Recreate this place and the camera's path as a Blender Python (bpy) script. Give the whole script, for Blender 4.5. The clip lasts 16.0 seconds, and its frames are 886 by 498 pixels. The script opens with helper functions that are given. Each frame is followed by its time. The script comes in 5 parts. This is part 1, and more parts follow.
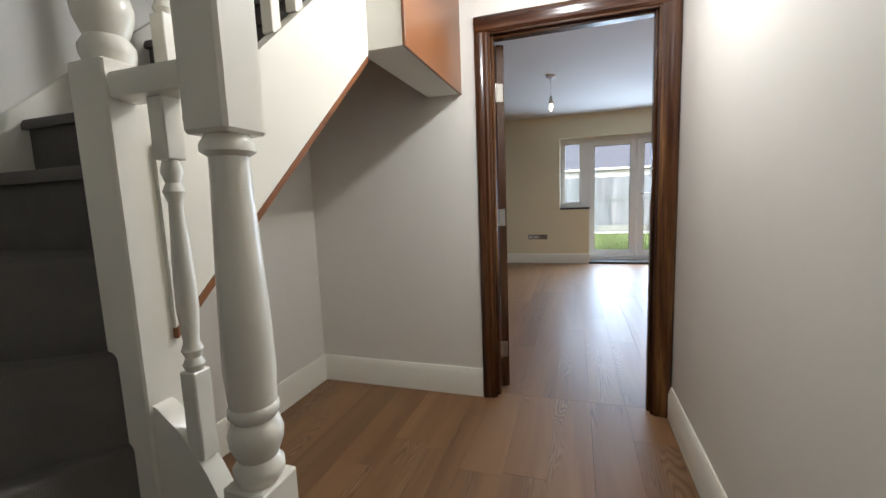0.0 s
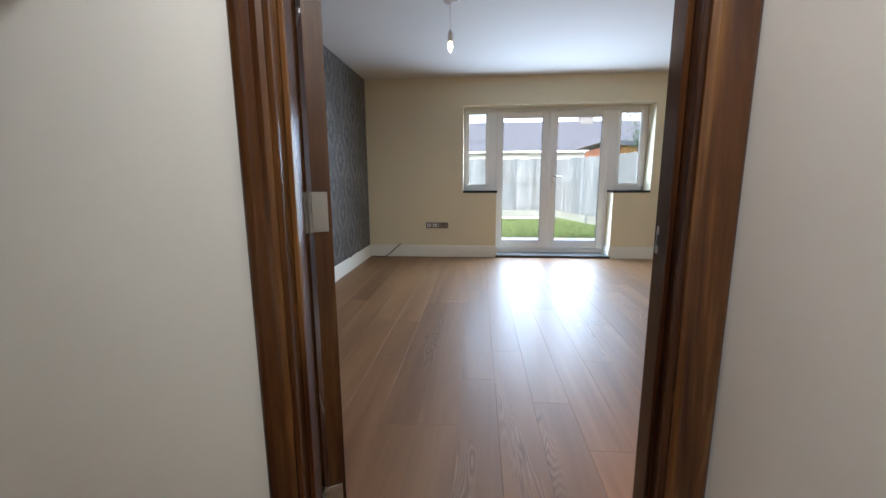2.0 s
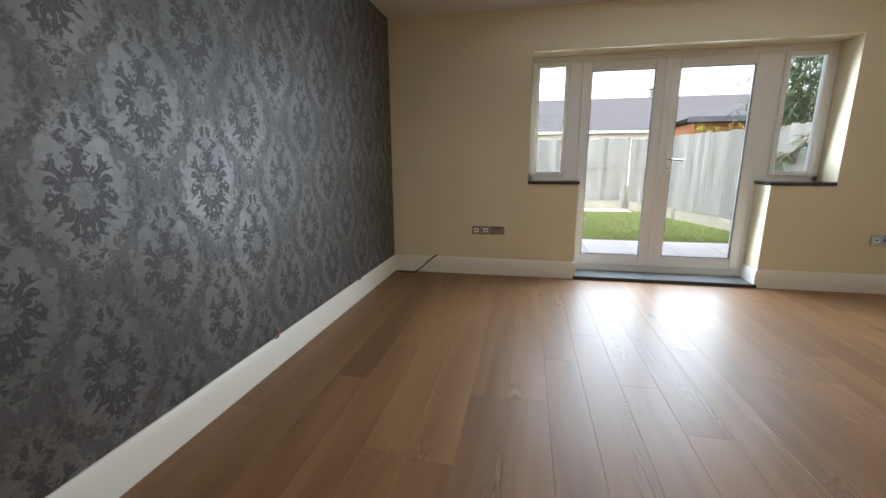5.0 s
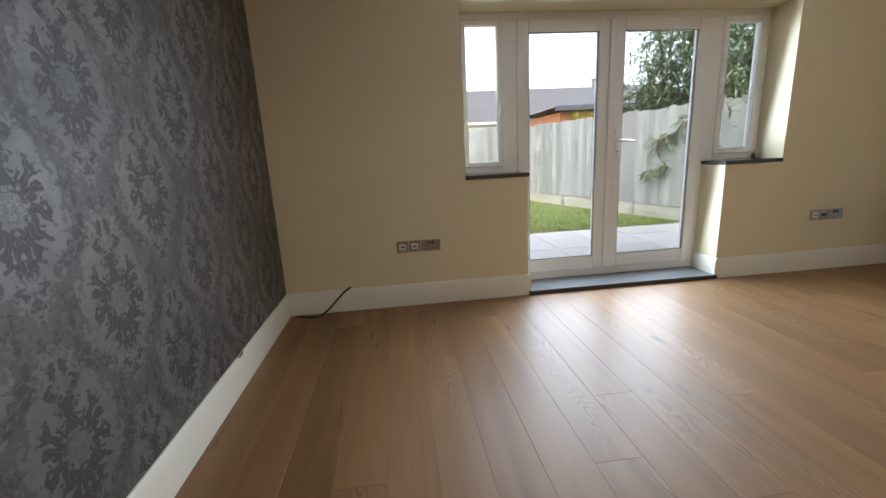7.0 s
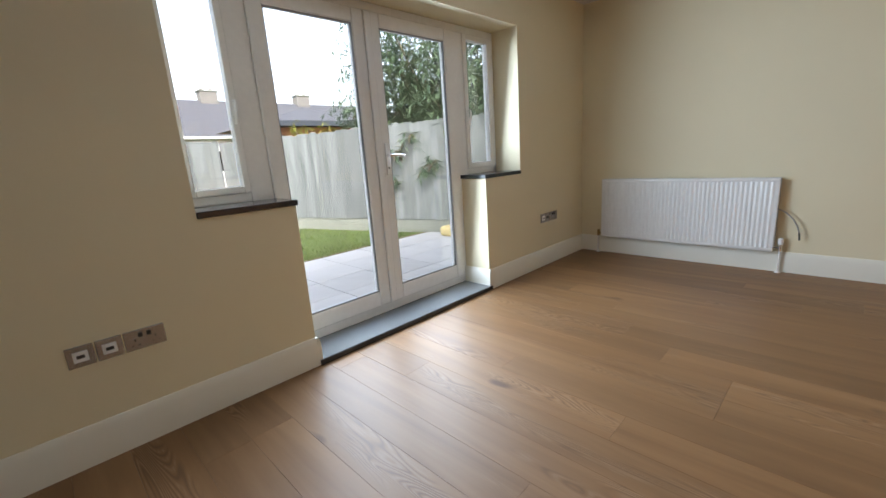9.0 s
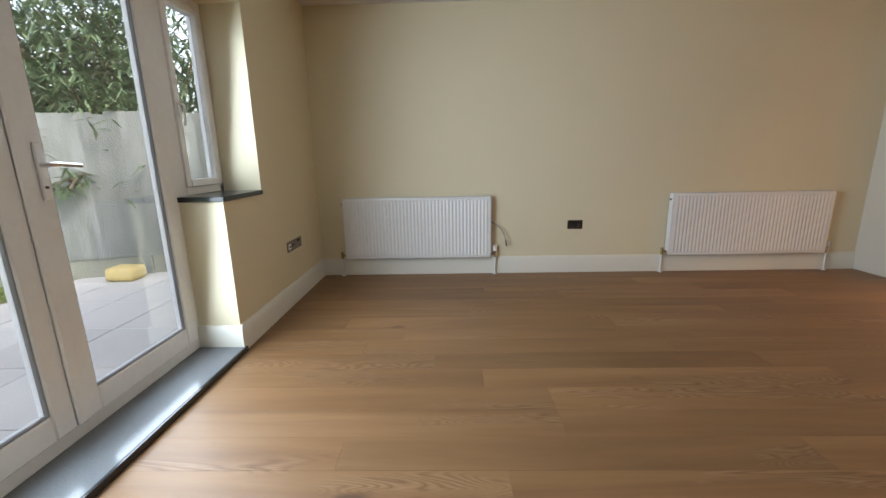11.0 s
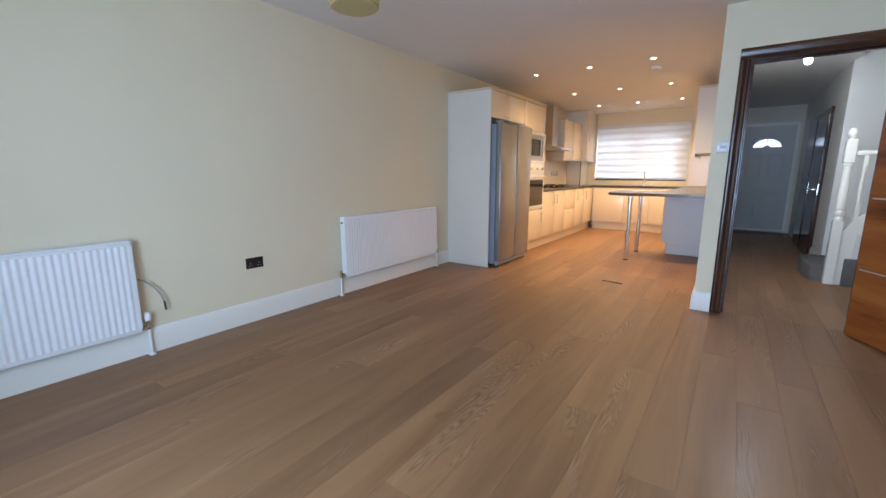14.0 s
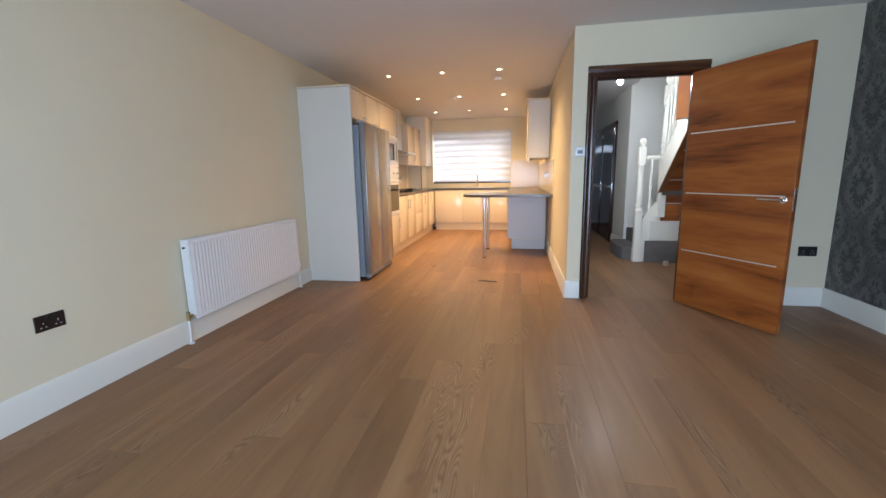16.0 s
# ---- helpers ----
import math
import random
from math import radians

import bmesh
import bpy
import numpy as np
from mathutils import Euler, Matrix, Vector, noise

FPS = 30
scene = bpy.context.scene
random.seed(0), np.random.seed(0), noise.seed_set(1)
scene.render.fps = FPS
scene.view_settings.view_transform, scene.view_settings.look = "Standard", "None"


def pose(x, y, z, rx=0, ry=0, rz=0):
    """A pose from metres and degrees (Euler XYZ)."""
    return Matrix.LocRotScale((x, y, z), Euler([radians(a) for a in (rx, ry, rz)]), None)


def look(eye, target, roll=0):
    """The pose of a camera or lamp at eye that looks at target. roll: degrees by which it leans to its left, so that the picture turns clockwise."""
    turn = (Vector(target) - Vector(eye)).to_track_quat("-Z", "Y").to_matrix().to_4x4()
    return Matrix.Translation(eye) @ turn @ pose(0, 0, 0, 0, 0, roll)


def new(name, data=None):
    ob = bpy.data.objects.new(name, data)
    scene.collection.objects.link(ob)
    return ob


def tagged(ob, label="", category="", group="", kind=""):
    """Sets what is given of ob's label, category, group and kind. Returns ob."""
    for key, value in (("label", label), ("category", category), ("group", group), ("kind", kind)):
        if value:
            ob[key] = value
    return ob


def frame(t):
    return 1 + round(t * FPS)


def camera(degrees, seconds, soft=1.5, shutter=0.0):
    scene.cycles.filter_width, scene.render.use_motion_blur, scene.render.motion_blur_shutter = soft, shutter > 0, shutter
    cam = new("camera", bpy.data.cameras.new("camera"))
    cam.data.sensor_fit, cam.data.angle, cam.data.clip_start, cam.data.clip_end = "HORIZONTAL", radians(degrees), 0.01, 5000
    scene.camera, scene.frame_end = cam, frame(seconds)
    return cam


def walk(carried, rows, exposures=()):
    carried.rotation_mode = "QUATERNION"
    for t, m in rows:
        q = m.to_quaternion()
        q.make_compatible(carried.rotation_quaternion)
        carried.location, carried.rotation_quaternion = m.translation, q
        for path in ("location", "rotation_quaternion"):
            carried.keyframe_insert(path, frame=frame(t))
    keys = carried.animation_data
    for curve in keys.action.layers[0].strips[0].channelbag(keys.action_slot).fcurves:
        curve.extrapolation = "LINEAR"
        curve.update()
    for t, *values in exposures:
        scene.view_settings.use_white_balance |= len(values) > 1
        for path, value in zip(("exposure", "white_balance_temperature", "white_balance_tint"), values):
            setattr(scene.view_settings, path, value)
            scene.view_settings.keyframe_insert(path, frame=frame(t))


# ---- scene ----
cam = camera(94.8, 16.0)
PATH = [
    (0, (-0.037, 0.069, 1.192), (-0.652, 1.957, 0.95), -2.2),
    (0.5, (-0.081, 0.454, 1.169), (-0.528, 2.383, 0.883), -1.7),
    (1, (-0.085, 0.766, 1.153), (-0.392, 2.717, 0.834), -1.3),
    (1.5, (-0.06, 1.162, 1.157), (-0.266, 3.122, 0.818), -1.0),
    (2, (-0.057, 1.52, 1.153), (-0.228, 3.482, 0.808), -0.3),
    (2.5, (-0.095, 1.892, 1.176), (-0.281, 3.851, 0.821), -0.1),
    (3, (-0.112, 2.173, 1.144), (-0.423, 4.119, 0.803), -0.1),
    (3.5, (-0.155, 2.507, 1.157), (-0.554, 4.434, 0.798), -0.0),
    (3.7, (-0.167, 2.605, 1.156), (-0.598, 4.523, 0.791), 0.1),
    (5.8, (-0.482, 3.788, 1.147), (-0.763, 5.718, 0.705), -1.0),
    (6, (-0.557, 3.904, 1.128), (-0.749, 5.845, 0.686), -1.2),
    (6.5, (-0.726, 4.162, 1.142), (-0.741, 6.113, 0.698), -2.2),
    (7, (-0.79, 4.419, 1.128), (-0.587, 6.357, 0.677), -3.0),
    (7.5, (-0.821, 4.738, 1.154), (-0.341, 6.628, 0.711), -3.5),
    (8, (-0.852, 4.958, 1.151), (-0.094, 6.756, 0.711), -4.1),
    (8.2, (-0.864, 5.05, 1.151), (0.022, 6.789, 0.712), -4.3),
    (10.3, (-0.61, 5.845, 1.136), (1.264, 6.379, 0.684), -1.6),
    (10.5, (-0.597, 5.954, 1.15), (1.313, 6.346, 0.703), -1.4),
    (11, (-0.522, 6.115, 1.168), (1.427, 6.161, 0.725), -1.1),
    (11.5, (-0.361, 6.244, 1.153), (1.563, 5.908, 0.724), -0.7),
    (12, (-0.224, 6.343, 1.182), (1.614, 5.675, 0.762), -0.5),
    (12.5, (-0.084, 6.473, 1.192), (1.603, 5.482, 0.778), -0.2),
    (13, (0.019, 6.604, 1.197), (1.539, 5.368, 0.797), -0.1),
    (13.5, (0.159, 6.633, 1.17), (1.493, 5.192, 0.788), -0.0),
    (14, (0.362, 6.659, 1.203), (1.499, 5.055, 0.837), 0.0),
    (14.5, (0.564, 6.733, 1.215), (1.509, 5.007, 0.861), -0.1),
    (15, (0.734, 6.789, 1.221), (1.488, 4.97, 0.87), -0.4),
    (15.5, (0.867, 6.713, 1.198), (1.43, 4.825, 0.851), -0.7),
    (16, (1.052, 6.566, 1.211), (1.405, 4.629, 0.86), -1.0),
]
EXPOSURES = [(0.0, 2.65, 5700, 10), (1.2, 2.65, 5600, 10), (2.0, 2.8, 5600, 10), (2.6, 2.95, 5700, 10), (3.5, 2.9, 6000, 10), (6.0, 2.5, 6300, 10), (8.0, 2.55, 6300, 10), (10.5, 2.45, 5900, 10), (11.0, 2.45, 6400, 10), (12.0, 2.5, 6900, 10), (12.5, 2.6, 5500, 10), (13.0, 2.7, 5150, 10), (14.5, 2.75, 5100, 10), (16.0, 2.82, 5250, 10)]
walk(cam, [(t, look(eye, target, roll)) for t, eye, target, roll in PATH], EXPOSURES)
SKY, SUN, BULB, HALLW, SPOTW, DAY = 0.12, 0.55, 3.2, 5.0, 17.0, 5.2

# ---- world and light ----
world = bpy.data.worlds.new("sky")
scene.world = world
world.use_nodes = True
wn = world.node_tree
sky = wn.nodes.new("ShaderNodeTexSky")
sky.sky_type = "NISHITA"
sky.sun_disc = False
sky.sun_elevation, sky.sun_rotation = radians(38), radians(215)
sky.air_density, sky.dust_density = 1.0, 3.0
veil = wn.nodes.new("ShaderNodeHueSaturation")      # thin cloud
veil.inputs["Saturation"].default_value = 0.45
wn.links.new(sky.outputs[0], veil.inputs["Color"])
wn.links.new(veil.outputs[0], wn.nodes["Background"].inputs[0])
wn.nodes["Background"].inputs[1].default_value = SKY

sun = new("sun", bpy.data.lights.new("sun", "SUN"))
sun.data.energy, sun.data.angle, sun.data.color = SUN, radians(12), (1.0, 0.96, 0.9)
sun.matrix_world = look((-20, -28, 28), (0, 0, 0))


def lamp(name, kind, place, energy, colour, size=0.05, target=None, cone=None):
    ob = new(name, bpy.data.lights.new(name, kind))
    ob.data.energy, ob.data.color = energy, colour
    ob.data.shadow_soft_size = size
    ob.matrix_world = look(place, target) if target else Matrix.Translation(place)
    if cone:
        ob.data.spot_size, ob.data.spot_blend = radians(cone), 1.0
    return ob


# daylight in the garden opening: lamps over each glazed part, leaning a little as the sky's light falls
for lx, lz, wd, ht in ((0.586, 1.56, 0.60, 0.90), (1.376, 1.56, 0.62, 0.90), (0.586, 0.65, 0.60, 0.90), (1.376, 0.65, 0.62, 0.90), (-0.08, 1.55, 0.25, 0.90), (2.08, 1.55, 0.25, 0.90)):
    day = new("daylight", bpy.data.lights.new("daylight", "AREA"))
    day.data.shape, day.data.size, day.data.size_y = "RECTANGLE", wd, ht
    day.data.energy, day.data.color = DAY * wd * ht, (0.75, 0.875, 1.0)
    day.data.spread = radians(162)
    day.matrix_world = look((lx, 7.615, lz), (lx, 6.615, lz - 0.14))


# ---- building helpers ----
ORIGIN = {}


def thing(name, m=None, label="", category="", group="", kind=""):
    """An empty at the base of a thing made of parts."""
    ob = new(name)
    ob.empty_display_size = 0.1
    ob.matrix_world = m or Matrix()
    ORIGIN[ob] = ob.matrix_world.copy()
    return tagged(ob, label, category, group, kind)


def mesh_of(name, bm, material, smooth=True):
    me = bpy.data.meshes.new(name)
    bmesh.ops.recalc_face_normals(bm, faces=bm.faces)
    bm.to_mesh(me)
    bm.free()
    me.materials.append(material)
    if smooth:
        for p in me.polygons:
            p.use_smooth = True
        me.set_sharp_from_angle(angle=radians(35))
    return me


def solid(name, bm, material, label="", category="", group="", kind="", smooth=True):
    """A top-level thing that is one mesh, given in world metres."""
    ob = new(name, mesh_of(name, bm, material, smooth))
    ORIGIN[ob] = Matrix()
    return tagged(ob, label, category, group, kind)


def part(name, bm, material, parent, label="", local=False, smooth=True):
    """One mesh under a thing or a part; world metres, or the thing's own when local."""
    root = parent
    while root.parent:
        root = root.parent
    if not local:
        bm.transform(ORIGIN[root].inverted())
    ob = new(name, mesh_of(name, bm, material, smooth))
    ob.parent = parent
    return tagged(ob, label) if label else ob


def box(x0, x1, y0, y1, z0, z1, bevel=0.0, seg=1, bm=None):
    t = bmesh.new()
    m = Matrix.LocRotScale(((x0 + x1) / 2, (y0 + y1) / 2, (z0 + z1) / 2), None, (abs(x1 - x0), abs(y1 - y0), abs(z1 - z0)))
    bmesh.ops.create_cube(t, size=1.0, matrix=m)
    if bevel:
        bmesh.ops.bevel(t, geom=t.edges[:], offset=bevel, segments=seg, affect="EDGES", profile=0.5)
    return join(bm, t)


def join(bm, t):
    if bm is None:
        return t
    vs = [bm.verts.new(v.co) for v in t.verts]
    t.verts.index_update()
    for f in t.faces:
        bm.faces.new([vs[v.index] for v in f.verts])
    t.free()
    return bm


def turned(profile, seg=20, bm=None, at=(0, 0, 0)):
    """A solid of revolution about z from (radius, height) pairs."""
    t = bmesh.new()
    rings = []
    for r, z in profile:
        rings.append([t.verts.new((at[0] + r * math.cos(2 * math.pi * i / seg), at[1] + r * math.sin(2 * math.pi * i / seg), at[2] + z)) for i in range(seg)])
    for a, b in zip(rings, rings[1:]):
        for i in range(seg):
            t.faces.new((a[i], a[(i + 1) % seg], b[(i + 1) % seg], b[i]))
    t.faces.new(rings[0][::-1])
    t.faces.new(rings[-1])
    return join(bm, t)


def prism(points, axis, lo, hi, bm=None):
    """A flat outline pushed out along an axis. The outline's two numbers are the other two axes in order."""
    t = bmesh.new()
    def place(p, d):
        q = list(p)
        q.insert("xyz".index(axis), d)
        return q
    a = [t.verts.new(place(p, lo)) for p in points]
    b = [t.verts.new(place(p, hi)) for p in points]
    n = len(points)
    for i in range(n):
        t.faces.new((a[i], a[(i + 1) % n], b[(i + 1) % n], b[i]))
    t.faces.new(a[::-1])
    t.faces.new(b)
    return join(bm, t)


def tube(points, r, seg=10, bm=None):
    """A round bar along a line of points."""
    t = bmesh.new()
    pts = [Vector(p) for p in points]
    rings = []
    for i, p in enumerate(pts):
        d = (pts[min(i + 1, len(pts) - 1)] - pts[max(i - 1, 0)]).normalized()
        u = d.orthogonal().normalized() if i == 0 else (u - d * u.dot(d)).normalized()
        v = d.cross(u)
        rings.append([t.verts.new(p + r * (math.cos(2 * math.pi * k / seg) * u + math.sin(2 * math.pi * k / seg) * v)) for k in range(seg)])
    for a, b in zip(rings, rings[1:]):
        for k in range(seg):
            t.faces.new((a[k], a[(k + 1) % seg], b[(k + 1) % seg], b[k]))
    t.faces.new(rings[0][::-1])
    t.faces.new(rings[-1])
    return join(bm, t)


# ---- materials ----
class Nodes:
    """A short hand for node trees."""
    def __init__(self, name):
        self.mat = bpy.data.materials.new(name)
        self.mat.use_nodes = True
        self.nt = self.mat.node_tree
        self.bsdf = self.nt.nodes["Principled BSDF"]

    def put(self, socket, value):
        if isinstance(value, bpy.types.NodeSocket):
            self.nt.links.new(value, socket)
        else:
            socket.default_value = value

    def set(self, **kw):
        for k, v in kw.items():
            self.put(self.bsdf.inputs[k.replace("_", " ")], v)
        return self

    def coords(self, which="Object"):
        return self.nt.nodes.new("ShaderNodeTexCoord").outputs[which]

    def mapped(self, vec, scale=(1, 1, 1), offset=(0, 0, 0), turn=(0, 0, 0)):
        n = self.nt.nodes.new("ShaderNodeMapping")
        self.put(n.inputs["Vector"], vec)
        self.put(n.inputs["Scale"], scale)
        self.put(n.inputs["Location"], offset)
        self.put(n.inputs["Rotation"], turn)
        return n.outputs[0]

    def noise(self, vec, scale=5, detail=4, rough=0.5, warp=0.0, out=0):
        n = self.nt.nodes.new("ShaderNodeTexNoise")
        self.put(n.inputs["Vector"], vec)
        for k, v in (("Scale", scale), ("Detail", detail), ("Roughness", rough), ("Distortion", warp)):
            n.inputs[k].default_value = v
        return n.outputs[out]

    def ramp(self, fac, stops):
        n = self.nt.nodes.new("ShaderNodeValToRGB")
        self.put(n.inputs[0], fac)
        el = n.color_ramp.elements
        while len(el) < len(stops):
            el.new(0.5)
        for e, (pos, c) in zip(el, stops):
            e.position = pos
            e.color = (*c, 1) if isinstance(c, (tuple, list)) else (c, c, c, 1)
        return n.outputs[0]

    def mix(self, fac, a, b, mode="MIX"):
        n = self.nt.nodes.new("ShaderNodeMix")
        n.data_type, n.blend_type = "RGBA", mode
        self.put(n.inputs[0], fac)
        for s, v in ((n.inputs[6], a), (n.inputs[7], b)):
            self.put(s, (*v, 1) if isinstance(v, tuple) and len(v) == 3 else v)
        return n.outputs[2]

    def math(self, op, a, b=0.0, c=0.0):
        n = self.nt.nodes.new("ShaderNodeMath")
        n.operation = op
        for s, v in zip(n.inputs, (a, b, c)):
            self.put(s, v)
        return n.outputs[0]

    def split(self, vec):
        n = self.nt.nodes.new("ShaderNodeSeparateXYZ")
        self.put(n.inputs[0], vec)
        return n.outputs

    def merge(self, x, y, z):
        n = self.nt.nodes.new("ShaderNodeCombineXYZ")
        for s, v in zip(n.inputs, (x, y, z)):
            self.put(s, v)
        return n.outputs[0]

    def bump(self, height, strength=0.2, distance=0.01):
        n = self.nt.nodes.new("ShaderNodeBump")
        n.inputs["Strength"].default_value, n.inputs["Distance"].default_value = strength, distance
        self.put(n.inputs["Height"], height)
        self.put(self.bsdf.inputs["Normal"], n.outputs[0])
        return self

    def random(self):
        return self.nt.nodes.new("ShaderNodeObjectInfo").outputs["Random"]


def paint(name, colour, rough=0.6, grain=120, relief=0.05, vary=0.06, smudge=1.2):
    n = Nodes(name)
    v = n.coords()
    dark = tuple(c * (1 - vary) for c in colour)
    light = tuple(min(1, c * (1 + vary * 0.5)) for c in colour)
    n.set(Base_Color=n.mix(n.noise(v, smudge, 5, 0.6), dark, light))
    n.set(Roughness=n.math("MULTIPLY_ADD", n.noise(v, smudge * 3, 3), 0.12, rough - 0.06))
    return n.bump(n.noise(v, grain, 3), relief, 0.004).mat


def plain(name, colour, rough=0.4, metal=0.0, vary=0.05, scale=30):
    n = Nodes(name)
    f = n.noise(n.coords(), scale, 3)
    n.set(Base_Color=n.mix(f, tuple(c * (1 - vary) for c in colour), tuple(min(1, c * (1 + vary)) for c in colour)), Metallic=metal)
    n.set(Roughness=n.math("MULTIPLY_ADD", f, 0.1, rough - 0.05))
    return n.mat


def timber(name, stops, along, stretch=14.0, scale=3.0, rough=0.3, knots=0.0, relief=0.05, shift=True, tone=(0.80, 1.12), fleck=0.35, figure=0.0, warp=0.8, coat=0.0, pale=None, shine=0.5):
    """Wood with its grain along one axis."""
    n = Nodes(name)
    v = n.coords()
    if shift:
        r = n.random()
        v = n.mapped(v, offset=n.merge(n.math("MULTIPLY", r, 37.0), n.math("MULTIPLY", r, 91.0), n.math("MULTIPLY", r, 53.0)))
    k = [stretch, stretch, stretch]
    k["xyz".index(along)] = 1.0
    g = n.mapped(v, scale=tuple(k))
    broad = n.noise(g, scale * 0.28, 4, 0.55, warp)
    fine = n.noise(g, scale * 2.6, 3, 0.5, 0.3)
    f = n.math("MULTIPLY_ADD", fine, fleck, n.math("MULTIPLY", broad, 1 - fleck))
    col = n.ramp(f, stops)
    if figure:
        # limed cathedral figure: thin pale contour lines in patches
        swirl = n.noise(n.mapped(v, scale=tuple(7.0 if a != along else 0.8 for a in "xyz")), 1.0, 2, 0.45, 0.6)
        wave = n.math("ABSOLUTE", n.math("SUBTRACT", n.math("FRACT", n.math("MULTIPLY", swirl, 34.0)), 0.5))
        patch = n.ramp(n.noise(n.mapped(v, scale=tuple(5.0 if a != along else 0.9 for a in "xyz"), offset=(9, 4, 2)), 1.0, 2, 0.5), [(0.56, 0.0), (0.64, 1.0)])
        fibre = n.ramp(n.noise(g, scale * 7.0, 3, 0.6), [(0.4, 0.3), (0.6, 1.0)])
        lines = n.math("MULTIPLY", n.math("MULTIPLY", n.ramp(wave, [(0.10, 1.0), (0.26, 0.0)]), patch), fibre)
        col = n.mix(n.math("MULTIPLY", lines, figure), col, pale)
        rift = n.math("MULTIPLY", n.ramp(wave, [(0.30, 0.0), (0.46, 0.45)]), patch)
        col = n.mix(rift, col, (0.075, 0.038, 0.022))
    if knots:
        spot = n.noise(n.mapped(v, scale=tuple(2.6 if a != along else 1.1 for a in "xyz")), 2.2, 2, 0.4)
        col = n.mix(n.ramp(spot, [(0.73, 0.0), (0.80, knots)]), col, (0.09, 0.045, 0.022))
    if shift:
        shade = n.ramp(n.random(), [(0.0, tone[0]), (1.0, tone[1])])
        col = n.mix(1.0, col, shade, "MULTIPLY")
    n.set(Base_Color=col, Roughness=n.math("MULTIPLY_ADD", broad, 0.10, rough - 0.05), Coat_Weight=coat, Coat_Roughness=0.24, Specular_IOR_Level=shine)
    return n.bump(fine, relief, 0.003).mat


WALL = paint("cream_paint", (0.80, 0.72, 0.51), 0.62)
HALL = paint("hall_paint", (0.75, 0.73, 0.67), 0.6)
CEIL = paint("ceiling_paint", (0.76, 0.74, 0.71), 0.75)
SKIRT = paint("gloss_paint", (0.82, 0.80, 0.71), 0.42, 90, 0.01, 0.02, 3.0)
WHITE = paint("stair_gloss", (0.84, 0.81, 0.71), 0.25, 60, 0.03, 0.04)
UPVC = plain("upvc", (0.86, 0.86, 0.85), 0.25)
OAK = timber("oak_boards", [(0.25, (0.158, 0.077, 0.030)), (0.45, (0.216, 0.112, 0.045)), (0.6, (0.257, 0.138, 0.058)), (0.8, (0.32, 0.183, 0.083))], "y", 12, 1.6, 0.50, 0.85, 0.008, tone=(0.88, 1.12), fleck=0.12, figure=0.38, coat=0.10, shine=0.48, pale=(0.36, 0.245, 0.155))
UNDER = plain("underlay", (0.07, 0.042, 0.025), 0.8)
DOORWOOD = timber("door_veneer", [(0.34, (0.115, 0.029, 0.006)), (0.43, (0.215, 0.061, 0.010)), (0.54, (0.285, 0.090, 0.015)), (0.68, (0.36, 0.130, 0.026))], "x", 9, 2.3, 0.36, 0.0, 0.006, fleck=0.16, warp=0.7, coat=0.16, shine=0.35)
TRIMWOOD = timber("architrave_wood", [(0.28, (0.017, 0.006, 0.003)), (0.46, (0.045, 0.015, 0.005)), (0.58, (0.085, 0.032, 0.009)), (0.74, (0.19, 0.088, 0.024))], "z", 16, 3.0, 0.22, 0.0, 0.02, fleck=0.15)
HEADWOOD = timber("architrave_wood_level", [(0.28, (0.017, 0.006, 0.003)), (0.46, (0.045, 0.015, 0.005)), (0.58, (0.085, 0.032, 0.009)), (0.74, (0.19, 0.088, 0.024))], "x", 16, 3.0, 0.22, 0.0, 0.02, fleck=0.15)
PANELWOOD = timber("panel_veneer", [(0.2, (0.10, 0.032, 0.009)), (0.45, (0.20, 0.070, 0.019)), (0.62, (0.26, 0.10, 0.029)), (0.8, (0.33, 0.145, 0.047))], "y", 11, 0.8, 0.3, 0.0, 0.006, fleck=0.08, warp=0.15)
CHROME = plain("chrome", (0.75, 0.75, 0.75), 0.16, 1.0)
STEEL = plain("brushed_steel", (0.56, 0.56, 0.57), 0.3, 1.0, 0.08, 40)
ALU = plain("aluminium_inlay", (0.78, 0.78, 0.77), 0.35, 0.8)
BLACK = plain("black_plastic", (0.015, 0.015, 0.015), 0.35)
CARPET = paint("grey_carpet", (0.155, 0.142, 0.130), 0.95, 500, 0.8, 0.35, 9)
GRANITE = plain("dark_granite", (0.03, 0.032, 0.036), 0.15, 0.0, 0.6, 260)
SILLGREY = plain("grey_quartz", (0.17, 0.18, 0.19), 0.16, 0.0, 0.35, 300)
RAD = plain("radiator_enamel", (0.84, 0.84, 0.83), 0.22)
BRASS = plain("aged_brass", (0.42, 0.30, 0.14), 0.35, 1.0)
CREAM = plain("cream_gloss", (0.80, 0.70, 0.52), 0.09, 0.0, 0.02, 3)
CABSIDE = paint("cabinet_side", (0.78, 0.75, 0.66), 0.35, 90, 0.02, 0.03)
WORKTOP = plain("worktop_laminate", (0.075, 0.065, 0.058), 0.22, 0.0, 0.5, 160)
SPLASH = plain("splashback_glass", (0.70, 0.62, 0.48), 0.16)


def glass():
    n = Nodes("window_glass")
    n.set(Base_Color=(1, 1, 1, 1), Roughness=0.0, IOR=1.45, Transmission_Weight=1.0)
    return n.mat


GLASS = glass()


def glow(name, colour, strength):
    n = Nodes(name)
    n.set(Base_Color=(*colour, 1), Emission_Color=(*colour, 1), Emission_Strength=strength)
    return n.mat


